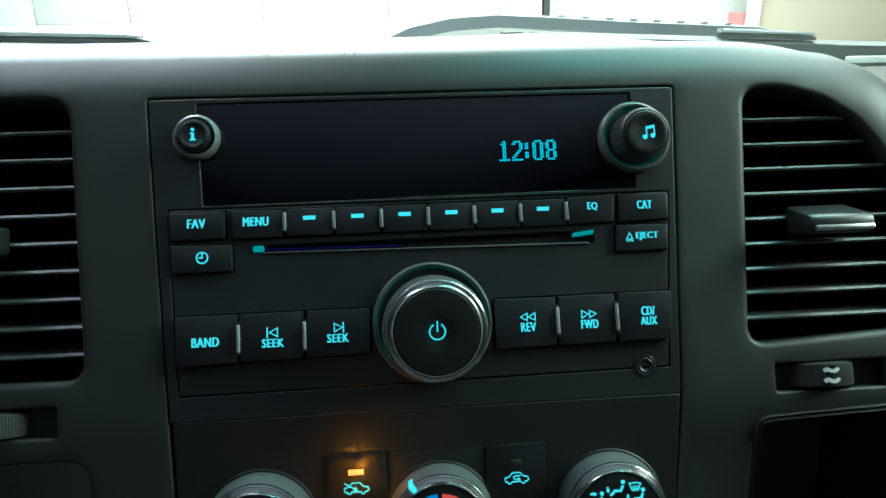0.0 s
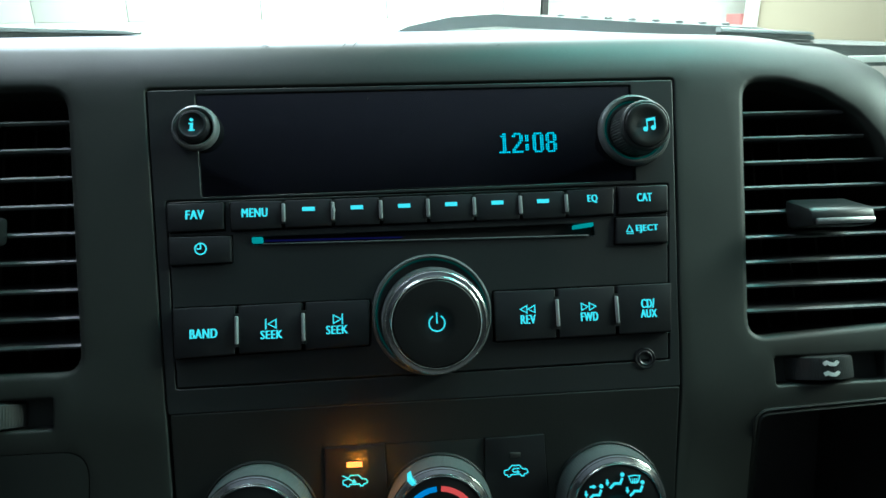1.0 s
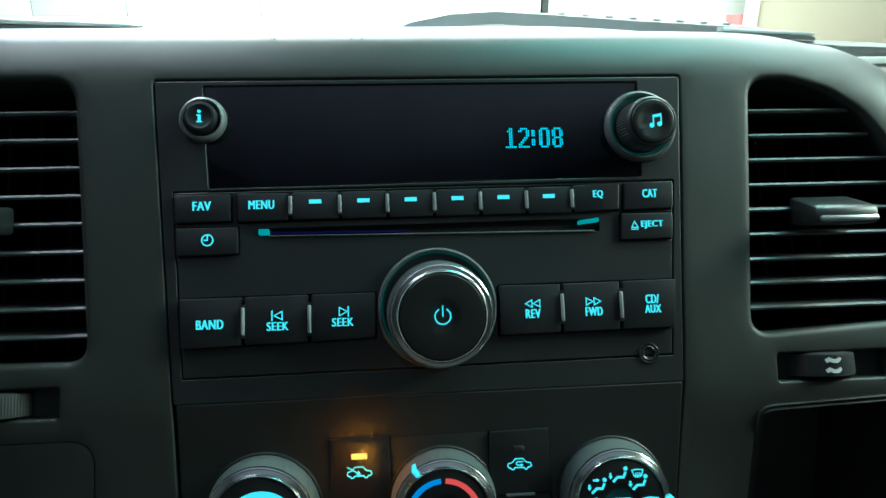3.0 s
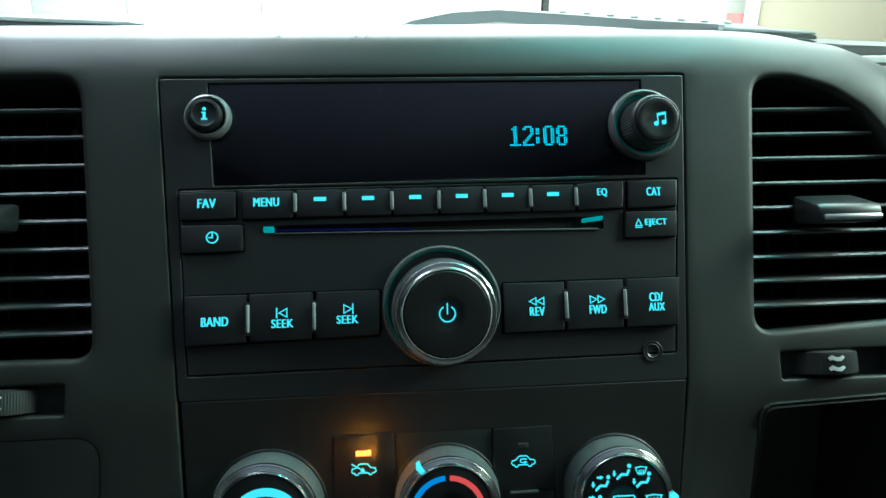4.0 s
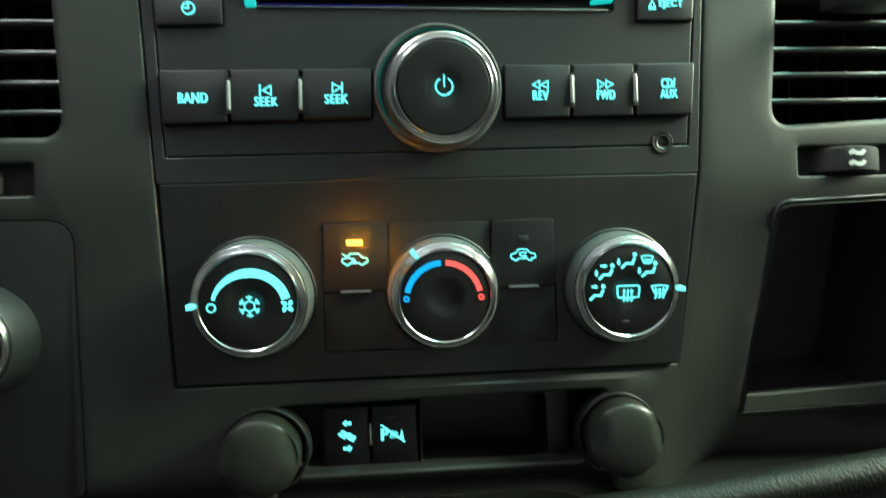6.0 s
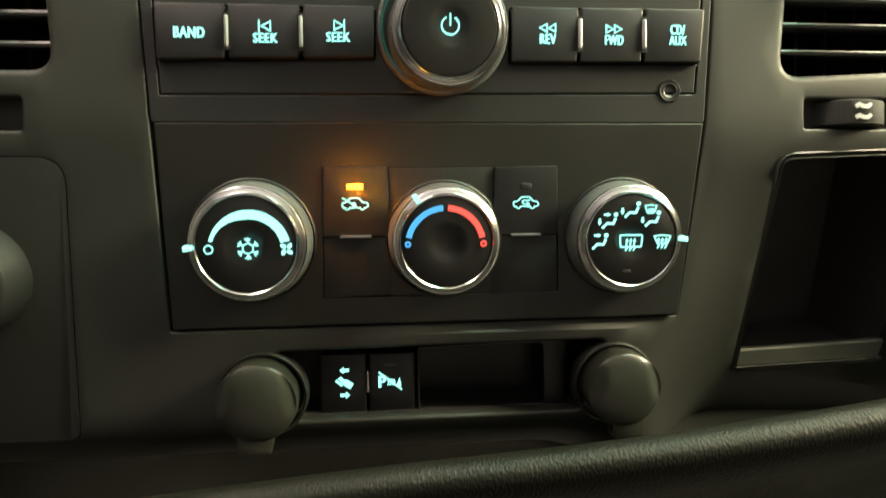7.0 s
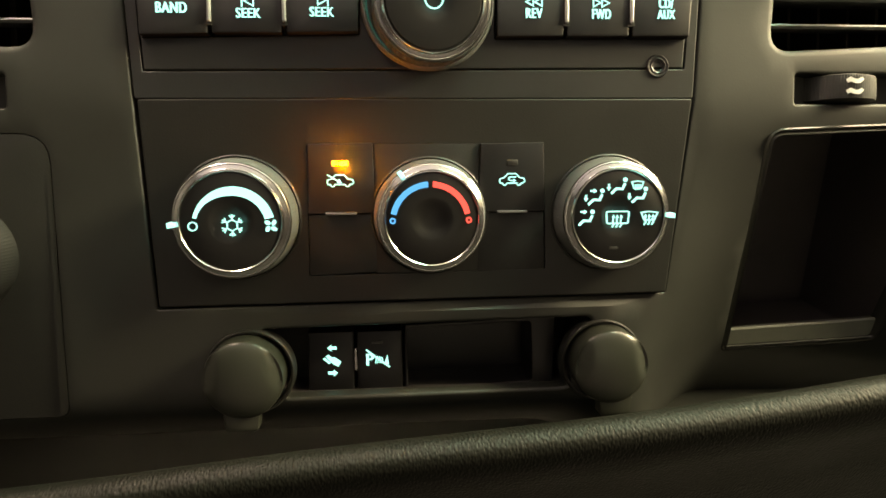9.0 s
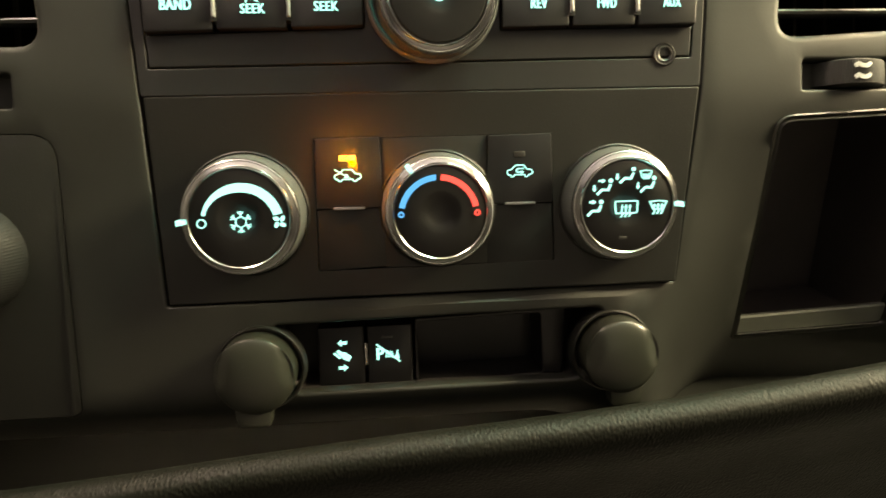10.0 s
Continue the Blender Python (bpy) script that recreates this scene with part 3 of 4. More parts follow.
# One broad bevelled ring: a bead outside, a sloping band, a thin lip round the cap.
bm = leaning(lathe(fresh(), 0, 0, [(0.0189, -0.0108), (0.0193, -0.0117), (0.0193, -0.0124), (0.0191, -0.0130), (0.0187, -0.0133), (0.0184, -0.0133), (0.0172, -0.0138), (0.0170, -0.0144), (0.0167, -0.0148), (0.0164, -0.0148), (0.0162, -0.0144), (0.0161, -0.0136)], 120))
part("chrome_ring", bm, CHROME, knob, "polished chrome ring", smooth=28)
bm = leaning(lathe(fresh(), 0, 0, [(0.0161, -0.0138), (0.0160, -0.0146), (0.0156, -0.0150), (0.0130, -0.0152), (0.0075, -0.0153), (0.0058, -0.0151), (0.0040, -0.0145), (0.0, -0.0142)], 72))
cap = part("cap", bm, CAP, knob)
bm = stroke(fresh(), arc(0, 0.0001, 0.0029, 118, 422, 28), 0.0005, -0.0158)
flat(bm, [(-0.00025, 0.0), (0.00025, 0.0), (0.00025, 0.0040), (-0.00025, 0.0040)], -0.0158)
leaning(bm)
part("legend", bm, TEAL, knob, "teal power symbol")

# Information button
IX, IZ = -0.0872, 0.0771
bm = lathe(fresh(), IX, IZ, [(0.0091, 0.002), (0.0091, -0.0010), (0.0086, -0.0024), (0.0078, -0.0029), (0.0070, -0.0022), (0.0065, 0.001)], 64)
info = part("info_button", bm, RING, radio, "round button in a grey metal ring")
bm = lathe(fresh(), IX, IZ, [(0.0063, 0.001), (0.0063, -0.0040), (0.0056, -0.0052), (0.0048, -0.0054), (0.0042, -0.0050), (0.0, -0.0049)], 48)
part("cap", bm, KEY, info)
bm = fresh()
flat(bm, disc(IX, IZ + 0.0018, 0.00068, 16), -0.0057)
flat(bm, [(IX + x * MM, IZ + z * MM) for x, z in ((-1.1, -2.5), (1.2, -2.5), (1.2, -2.0), (0.55, -2.0), (0.55, 0.6), (-1.0, 0.6), (-1.0, 0.1), (-0.5, 0.1), (-0.5, -2.0), (-1.1, -2.0))], -0.0057)
part("legend", bm, TEAL, info, "teal information sign")

# Tuning knob
TX, TZ = 0.0883, 0.0717
RX = TX - 0.0001
bm = lathe(fresh(), RX, TZ, [(0.0148, 0.002), (0.0148, -0.0014), (0.0143, -0.0024), (0.0135, -0.0028), (0.0127, -0.0022), (0.0124, -0.0008), (0.0124, 0.001)], 72)
tune = part("tuning_knob", bm, BASE, radio, "small ribbed knob in a dark grey ring")
part("skirt", lathe(fresh(), RX, TZ, [(0.0125, -0.0006), (0.0100, -0.0006)], 72), KEY, tune)
HANGING = pose(TX, 0, TZ - 0.0003, 6, 0, 1)
part("light_ring", lathe(fresh(), RX, TZ, [(0.0122, -0.0008), (0.0118, -0.0009), (0.0115, -0.0006)], 72), TEAL_DIM, tune, "dim teal light ring")
bm = lathe(fresh(), 0, 0, [(0.0104, 0.001), (0.0104, -0.0026), (0.0101, -0.0108), (0.0099, -0.0110)], 112, ribs=(1, 2), cut=0.955)
bm.transform(HANGING)
part("grip", bm, SLAT, tune, "coarsely ribbed black grip", smooth=14)
bm = lathe(fresh(), 0, 0, [(0.0099, -0.0107), (0.0101, -0.0111), (0.0101, -0.0118), (0.0099, -0.0125), (0.0095, -0.0131), (0.0091, -0.0133), (0.0088, -0.0132), (0.0087, -0.0126)], 80)
bm.transform(HANGING)
part("rim", bm, WHEEL, tune, "smooth dark grey rim")
bm = lathe(fresh(), 0, 0, [(0.0087, -0.0123), (0.0087, -0.0133), (0.0085, -0.0137), (0.0081, -0.0139), (0.0062, -0.0139), (0.0050, -0.0135), (0.0, -0.0132)], 56)
bm.transform(HANGING)
part("cap", bm, CAP, tune)
bm = fresh()
NX, NZ = 0.0888, 0.0698
flat(bm, disc(NX - 0.0015, NZ - 0.0019, 0.00095, 16), -0.0150)
flat(bm, disc(NX + 0.0016, NZ - 0.0014, 0.00095, 16), -0.0150)
stroke(bm, [(NX - 0.0008, NZ - 0.0018), (NX - 0.0008, NZ + 0.0020), (NX + 0.0023, NZ + 0.0026), (NX + 0.0023, NZ - 0.0013)], 0.00042, -0.0150)
flat(bm, [(NX - 0.0008, NZ + 0.0011), (NX + 0.0023, NZ + 0.0017), (NX + 0.0023, NZ + 0.0026), (NX - 0.0008, NZ + 0.0020)], -0.0150)
part("legend", bm, TEAL, tune, "teal music note")

# Clock digits, a dot matrix
DIGITS = {
    "1": "..##..|.###..|..##..|..##..|..##..|..##..|..##..|..##..|######",
    "2": ".####.|##..##|....##|....##|...##.|..##..|.##...|##....|######",
    "0": ".####.|##..##|##..##|##..##|##..##|##..##|##..##|##..##|.####.",
    "8": ".####.|##..##|##..##|##..##|.####.|##..##|##..##|##..##|.####.",
    ":": "...|##.|##.|##.|...|##.|##.|##.|...",
}
x = 0.0324
pitch_x, pitch_z = 0.0238 / 31, 0.0084 / 9
for ch in "12:08":
    bm = fresh()
    lines = DIGITS[ch].split("|")
    for j, line in enumerate(lines):
        for i, dot in enumerate(line):
            if dot == "#":
                a, b = x + i * pitch_x, 0.0723 - (j + 1) * pitch_z
                flat(bm, [(a, b), (a + pitch_x * 0.74, b), (a + pitch_x * 0.74, b + pitch_z * 0.74), (a, b + pitch_z * 0.74)], 0.0003, 0.0002)
    part("digit", bm, CLOCKLIT, display, "teal dot-matrix clock character", smooth=0)
    x += (len(lines[0]) + 1) * pitch_x


# ---- climate control panel (its frame is LOWER) ----
climate = thing("climate_control", LOWER, "black climate control panel with three chrome-ringed dials", "climate control")
CP = rounded(mm((-97.1, -0.5), (-94.6, -73.3), (92.2, -72.2), (98.8, 0.1)), 0.0010, 2)
BOX = rounded(mm((-40.7, -16.0), (-41.4, -63.0), (45.2, -62.0), (43.9, -15.7)), 0.0008, 2)
bm = plate(fresh(), CP, [(BOX, 0.0002, 0.002)], as_is, 0.0007, 0.006)
part("panel", bm, PANEL, climate, smooth=8)
part("panel_back", prism(fresh(), offset(CP, -0.002), 0.002, 0.005), SEAM, climate)
part("center_panel", prism(fresh(), rounded(mm((-17.8, -15.9), (-17.3, -62.6), (20.1, -62.3), (20.4, -15.7)), 0.0006, 2), 0.0, 0.002, 0.0004), PANEL, climate)


def car_sign(bm, cx, cz, y):
    """A small car outline."""
    pts = [(-4.6, -0.6), (-4.4, 0.3), (-2.9, 0.7), (-1.6, 2.1), (1.4, 2.1), (2.6, 0.7), (4.3, 0.4), (4.7, -0.7), (3.9, -1.3), (3.3, -1.3), (2.9, -2.0), (2.1, -2.0), (1.7, -1.3), (-1.9, -1.3), (-2.3, -2.0), (-3.1, -2.0), (-3.5, -1.3), (-4.2, -1.3)]
    stroke(bm, [(cx + px * MM, cz + pz * MM) for px, pz in pts], 0.00042, y, True)


def air_key(x0, x1, cx, lit, inward):
    k = part("button", prism(fresh(), rounded(mm((x0 - 0.25, -15.8), (x0 - 0.7, -40.5), (x1 + 0.9, -40.3), (x1 + 0.25, -15.5)), 0.0006, 2), -0.0010, 0.002, 0.0005), KEY, climate)
    bm = fresh()
    car_sign(bm, cx * MM, -0.0288, -0.00125)
    if inward:
        stroke(bm, mm((cx + 1.5, -27.9), (cx - 0.6, -27.9), (cx - 1.2, -28.2), (cx - 1.2, -28.9), (cx - 0.6, -29.2), (cx + 0.5, -29.2)), 0.00042, -0.00125)
        flat(bm, mm((cx + 0.4, -29.9), (cx + 1.6, -29.2), (cx + 0.4, -28.5)), -0.00125)
    else:
        stroke(bm, mm((cx - 4.6, -26.6), (cx - 0.6, -29.0)), 0.0004, -0.00125)
        flat(bm, mm((cx - 1.3, -29.6), (cx + 0.6, -29.7), (cx - 0.4, -28.0)), -0.00125)
    part("legend", bm, TEAL, k, "teal car airflow sign")
    w = 2.9 if lit else 2.0
    bm = prism(fresh(), rounded(mm((cx - w, -23.7), (cx + w, -23.7), (cx + w, -21.7), (cx - w, -21.7)), 0.0003, 2), -0.0013, 0.0, 0.0002)
    lamp = part("indicator", bm, ORANGE if lit else GREY_PRINT, k, "lit amber indicator" if lit else "unlit indicator window")
    part("trim_bar", prism(fresh(), box2((cx - 5.5) * MM, (cx + 5.6) * MM, -0.0408, -0.0399, 0.0003, 2), -0.0022, 0.001, 0.0003), SATIN, k, "thin satin chrome bar")
    part("lower_panel", prism(fresh(), rounded(mm((x0 - 0.6, -40.8), (x0 - 0.9, -63.0), (x1 + 1.4, -62.0), (x1 + 0.8, -40.6)), 0.0006, 2), 0.0, 0.002, 0.0004), PANEL, climate)


air_key(-40.4, -18.1, -29.4, True, False)
air_key(20.7, 43.5, 32.1, False, True)


def dial(cx, cz, pointer, size):
    cx, cz = cx * MM, cz * MM
    turn = lambda rows, n, ribs=(): lathe(fresh(), cx, cz, [(r * size, y) for r, y in rows], n, ribs, 0.991)
    d = part("dial", turn([(0.0221, 0.001), (0.0221, -0.0004), (0.0215, -0.0008), (0.0210, 0.0002)], 80), PANEL, climate, "ribbed rotary dial with a chrome ring")
    part("grip", turn([(0.0211, 0.0), (0.0210, -0.0015), (0.0199, -0.0082), (0.0196, -0.0088)], 250, (1, 2)), KNURL, d, "finely ribbed grey grip", smooth=20)
    part("chrome_ring", turn([(0.0193, -0.0084), (0.0197, -0.0090), (0.0197, -0.0096), (0.0195, -0.0101), (0.0191, -0.0104), (0.0188, -0.0104), (0.0175, -0.0112), (0.0174, -0.0118), (0.0171, -0.0123), (0.0168, -0.0124), (0.0165, -0.0121), (0.0164, -0.0112)], 110), CHROME, d, "polished chrome ring", smooth=26)
    part("cap", turn([(0.0164, -0.0111), (0.0163, -0.0118), (0.0158, -0.0121), (0.0080, -0.0122), (0.0068, -0.0121), (0.0050, -0.0114), (0.0030, -0.0109), (0.0, -0.0107)], 72), CAP, d)
    c, s = math.cos(radians(pointer)), math.sin(radians(pointer))
    bm = prism(fresh(), [(cx + (c * a - s * b) * size, cz + (s * a + c * b) * size) for a, b in ((0.0178, -0.0006), (0.0204, -0.0009), (0.0204, 0.0009), (0.0178, 0.0006))], -0.0134, -0.005, 0.0003)
    part("pointer", bm, TEAL, d, "lit pointer tab")
    return d


FACE_Y = -0.0126
fan = dial(-65.4, -41.6, 183, 1.005)
heat = dial(2.3, -41.6, 125, 0.965)
mode = dial(68.3, -41.5, 0, 0.985)



def band(bm, cx, cz, r0, r1, a0, a1, y, n=40, thin=1.0):
    """A flat curved scale; thin: the width at its far end, as a share."""
    a = arc(cx, cz, r0, a0, a1, n)
    b = [tuple(Vector(p).lerp(Vector(q), 1 - (1 - thin) * ease(i / n * 2 - 1))) for i, (p, q) in enumerate(zip(a, arc(cx, cz, r1, a0, a1, n)))]
    strip(bm, [bm.verts.new((p[0], y, p[1])) for p in a], [bm.verts.new((p[0], y, p[1])) for p in b], False)
    return bm


part("fan_scale", band(fresh(), -0.0643, -0.0435, 0.0137, 0.0106, 14, 166, FACE_Y, thin=0.42), TEAL, fan, "teal curved fan scale", smooth=0)
part("off_sign", stroke(fresh(), disc(-0.0777, -0.0430, 0.0014, 20), 0.0004, FACE_Y, True), TEAL, fan, "teal ring sign", smooth=0)
bm = fresh()
for k in range(4):
    q = radians(45 + 90 * k)
    px, pz = -0.0521 + 0.00145 * math.cos(q), -0.0431 + 0.00145 * math.sin(q)
    q += radians(22)
    flat(bm, [(px + 0.0011 * math.cos(t) * math.cos(q) - 0.00072 * math.sin(t) * math.sin(q), pz + 0.0011 * math.cos(t) * math.sin(q) + 0.00072 * math.sin(t) * math.cos(q)) for t in [i * math.pi / 6 for i in range(12)]], FACE_Y - 0.0001)
part("fan_sign", bm, TEAL, fan, "teal fan sign", smooth=0)
bm = fresh()
SX, SZ = -0.0648, -0.0428
for k in range(6):
    q = radians(30 + 60 * k)
    at = lambda u, v: (SX + u * math.cos(q) * MM - v * math.sin(q) * MM, SZ + u * math.sin(q) * MM + v * math.cos(q) * MM)
    stroke(bm, [at(1.6, 0), at(3.7, 0)], 0.00048, FACE_Y)
    stroke(bm, [at(3.4, 0.95), at(2.4, 0), at(3.4, -0.95)], 0.00042, FACE_Y - 0.00002)
stroke(bm, [(SX + 0.0019 * math.cos(radians(30 + 60 * k)), SZ + 0.0019 * math.sin(radians(30 + 60 * k))) for k in range(6)], 0.00042, FACE_Y - 0.00004, True)
part("snowflake_sign", bm, TEAL, fan, "teal snowflake sign", smooth=0)

for a0, a1, dx, mat in ((93.5, 167.5, -0.0113, BLUE), (12.5, 86.5, 0.0149, RED)):
    name = "blue cold scale" if mat is BLUE else "red warm scale"
    part("heat_scale", band(fresh(), 0.0017, -0.0427, 0.0140, 0.0120, a0, a1, FACE_Y), mat, heat, name, smooth=0)
    part("heat_dot", stroke(fresh(), disc(dx, -0.0421, 0.0008, 16), 0.0006, FACE_Y, True), mat, heat, smooth=0)


def seat_sign(cx, cz, y, face, foot, screen=False):
    """A small airflow sign: a dot, a bent bar and arrows."""
    bm = fresh()
    p = lambda *q: [(cx + u * MM, cz + v * MM) for u, v in q]
    flat(bm, disc(cx + 0.0022, cz + 0.0023, 0.00078, 14), y)
    stroke(bm, p((2.2, 1.1), (1.3, -0.9), (-0.9, -0.8), (-2.7, -2.5)), 0.00085, y)
    if face:
        stroke(bm, p((-2.2, 2.3), (-0.9, 2.3)), 0.0007, y)
        flat(bm, p((-0.9, 1.5), (0.4, 2.3), (-0.9, 3.1)), y)
    if foot:
        stroke(bm, p((-3.6, 0.9), (-3.6, -0.4)), 0.0007, y)
        flat(bm, p((-4.4, -0.3), (-3.6, -1.5), (-2.8, -0.3)), y)
    if screen:
        stroke(bm, p((-2.9, 4.8), (-0.8, 5.1), (1.3, 4.8), (0.6, 2.6), (-2.1, 2.6)), 0.0004, y - 0.00002, True)
        for u in (-1.6, -0.8, 0.0):
            stroke(bm, p((u, 2.0), (u + 0.15, 3.0), (u, 4.0)), 0.0004, y - 0.00004)
    part("airflow_sign", bm, TEAL, mode, "teal airflow sign", smooth=0)


def heat_lines(bm, cx, cz, y, top):
    for u in (-1.4, 0.0, 1.4):
        stroke(bm, [(cx + (u + v) * MM, cz + w * MM) for v, w in ((-0.5, -2.7), (0.2, -1.7), (-0.2, -0.6), (0, top - 0.9))], 0.00048, y - 0.00002)
        flat(bm, [(cx + (u + v) * MM, cz + w * MM) for v, w in ((-0.6, top - 1.1), (0.6, top - 1.1), (0, top))], y - 0.00003)


y = FACE_Y - 0.0001
seat_sign(0.0563, -0.0421, y, True, False)
seat_sign(0.0596, -0.0348, y, True, True)
seat_sign(0.0677, -0.0310, y, False, True)
seat_sign(0.0752, -0.0343, y, False, True, True)
bm = stroke(fresh(), mm((76.1, -40.3), (79.1, -39.9), (82.1, -40.3), (81.0, -42.9), (77.3, -42.9)), 0.00046, y, True)
heat_lines(bm, 0.0791, -0.0420, y, 1.2)
part("defrost_sign", bm, TEAL, mode, "teal windscreen defrost sign", smooth=0)
bm = stroke(fresh(), rounded(mm((63.8, -44.0), (71.4, -44.0), (71.7, -39.8), (63.5, -39.8)), 0.0006, 3), 0.0005, y, True)
heat_lines(bm, 0.0675, -0.0427, y, 1.8)
part("defrost_sign", bm, TEAL, mode, "teal rear window defrost sign", smooth=0)
part("indicator", prism(fresh(), rounded(mm((65.2, -53.3), (68.1, -53.3), (68.1, -52.3), (65.2, -52.3)), 0.0002, 2), FACE_Y + 0.0002, -0.0115, 0.0001), GREY_PRINT, mode, "unlit indicator window")
part("indicator", prism(fresh(), rounded(mm((64.8, -62.9), (68.4, -62.9), (68.4, -62.2), (64.8, -62.2)), 0.0002, 2), -0.0006, 0.001, 0.0002), GREY_PRINT, climate, "unlit indicator window")


# ---- air vents ----
def vent(name_label, hole, x0, x1, slat_z, vanes, tab, wheel, wheel_hole, arrow_x):
    v = thing("air_vent", FACE, name_label, "air vent", "dashboard air vents")
    # housing: four walls and a back, behind the opening
    bm = fresh()
    ring0 = [bm.verts.new((x, 0.011, z)) for x, z in offset(ccw(hole), 0.0006)]
    ring1 = [bm.verts.new((x, 0.062, z)) for x, z in offset(ccw(hole), -0.002)]
    strip(bm, ring0, ring1)
    bm.faces.new(ring1)
    part("housing", bm, DUSTY, v)
    for z in slat_z:
        sx0, sx1 = x0, x1
        if z > 50 and x1 > 0:
            sx1 = min(x1, 203 - (z - 50) * 0.72)
        bm = fresh()
        prof = [(0.0045, -0.0008), (0.0038, 0.0), (0.0045, 0.0009), (0.020, 0.0040), (0.026, 0.0048), (0.026, 0.0036), (0.020, 0.0024)]
        r0 = [bm.verts.new((sx0 * MM, y, z * MM + q)) for y, q in prof]
        r1 = [bm.verts.new((sx1 * MM, y, z * MM + q)) for y, q in prof]
        strip(bm, r0, r1)
        bm.faces.new(r0)
        bm.faces.new(list(reversed(r1)))
        part("slat", bm, SLAT, v)
    for x in vanes:
        part("vane", block(fresh(), x * MM - 0.0006, x * MM + 0.0006, 0.030, 0.050, -0.012, 0.088), DUSTY, v)
    tx0, tx1, tz0, tz1 = tab
    bm = fresh()
    block(bm, tx0 * MM, tx1 * MM, -0.0125, 0.005, tz0 * MM, tz1 * MM, 0.0022)
    for q in bm.verts:
        q.co.z += (q.co.y + 0.0125) * 0.40 * (1 if q.co.z > (tz0 + tz1) / 2 * MM else 0.25)
    t = part("tab", bm, TAB, v, "grey direction tab")
    part("trim_bar", block(fresh(), (tx0 + 1.5) * MM, (tx1 - 1.5) * MM, -0.0139, -0.0118, (tz0 + 1.0) * MM, (tz0 + 3.4) * MM, 0.0008), SATIN, t, "chrome front edge")
    wx, wz0, wz1, wr = wheel
    n = 200
    bm = fresh()
    prof = [(0.86, wz0 * MM), (0.985, wz0 * MM + 0.0006), (1.0, wz0 * MM + 0.0014), (1.0, wz1 * MM - 0.0014), (0.985, wz1 * MM - 0.0006), (0.86, wz1 * MM)]
    rings = []
    for k, (f, z) in enumerate(prof):
        rings.append([bm.verts.new((wx * MM + wr * f * (0.978 if i % 2 and 1 < k < 4 else 1) * math.cos(2 * math.pi * i / n), 0.0115 + wr * f * (0.978 if i % 2 and 1 < k < 4 else 1) * math.sin(2 * math.pi * i / n), z)) for i in range(n)])
    for a, b in zip(rings, rings[1:]):
        strip(bm, a, b)
    bm.faces.new(rings[0])
    bm.faces.new(rings[-1])
    w = part("thumbwheel", bm, WHEEL, v, "ribbed black thumbwheel with white arrows")
    bm = fresh()
    zc = (wz0 + wz1) / 2
    for dz in (-2.1, 1.9):
        pts = [(-3.2, dz - 0.3), (-1.9, dz + 0.5), (-0.4, dz - 0.2), (1.2, dz - 0.3), (2.2, dz + 0.4)]
        stroke(bm, [((arrow_x + a) * MM, (zc + b) * MM) for a, b in pts], 0.0015, 0.0)
        flat(bm, mm((arrow_x + 2.1, zc + dz - 0.7), (arrow_x + 3.3, zc + dz + 0.5), (arrow_x + 2.1, zc + dz + 1.3)), 0.0)
    for q in bm.verts:
        u = q.co.x - wx * MM
        q.co.y = 0.0115 - math.sqrt(max(0, (wr + 0.0002) ** 2 - u * u)) - (0.0002 if q.co.y < 0.0001 else 0)
    part("arrow_print", bm, PRINT, w, "white wavy arrows")
    bm = fresh()
    prism(bm, offset(wheel_hole, -0.0001), 0.006, 0.0098)
    part("wheel_well", bm, FASCIA, v)
    return v


vent("dark grey slatted dash air vent with thumbwheel, passenger side", VENT_R, 127, 207, (79.0, 68.2, 57.7, 47.0, 36.5, 26.1, 15.8, 6.0, -4.2), (142, 155, 168, 181, 194), (151.6, 178.6, 27.6, 35.0), (159.8, -32.7, -22.9, 0.0155), WHEEL_R, 159.0)
vent("dark grey slatted dash air vent with thumbwheel, driver side", VENT_L, -207, -127, (82.2, 71.1, 59.8, 48.7, 37.7, 26.7, 15.7, 4.9, -5.6), (-190, -177, -164, -151, -138), (-187.0, -159.2, 32.0, 38.6), (-165.4, -34.9, -25.2, 0.0155), WHEEL_L, -162.8)


# ---- storage cubby ----
cubby = thing("storage_cubby", FACE, "open dark storage cubby with a beaded rim in the dash", "storage cubby")
bm = fresh()
deep = [bm.verts.new(on_face(x, z, 0.003)) for x, z in offset(CUBBY, 0.0004)], [bm.verts.new(on_face(x, z + 0.004, 0.075 - 0.6 * hollow(x, z))) for x, z in offset(CUBBY, -0.004)]
strip(bm, *deep)
bm.faces.new(deep[1])
part("liner", bm, LINER, cubby, "unlit black plastic liner")
bm = fresh()
rings = [[bm.verts.new(on_face(x, z, y)) for x, z in offset(CUBBY, d)] for d, y in ((0.0016, 0.0006), (0.0014, -0.0004), (0.0008, -0.0009), (0.0002, -0.0004), (-0.0001, 0.0002), (-0.0005, -0.0004), (-0.0011, -0.0008), (-0.0016, 0.0), (-0.0017, 0.006))]
for a, b in zip(rings, rings[1:]):
    strip(bm, a, b)
part("rim", bm, BEAD, cubby, "thin beaded black rim")
bm = fresh()
lip = []
for x, s in ((0.1403, 0.0), (0.163, 0.0012), (0.186, 0.0025), (0.2084, 0.0037)):
    lip.append([bm.verts.new(on_face(x, q + s, y)) for q, y in ((-0.1396, 0.0012), (-0.1312, 0.0040), (-0.1303, 0.0052), (-0.1305, 0.0085), (-0.1396, 0.014))])
for a, b in zip(lip, lip[1:]):
    strip(bm, a, b)
bm.faces.new(lip[0])
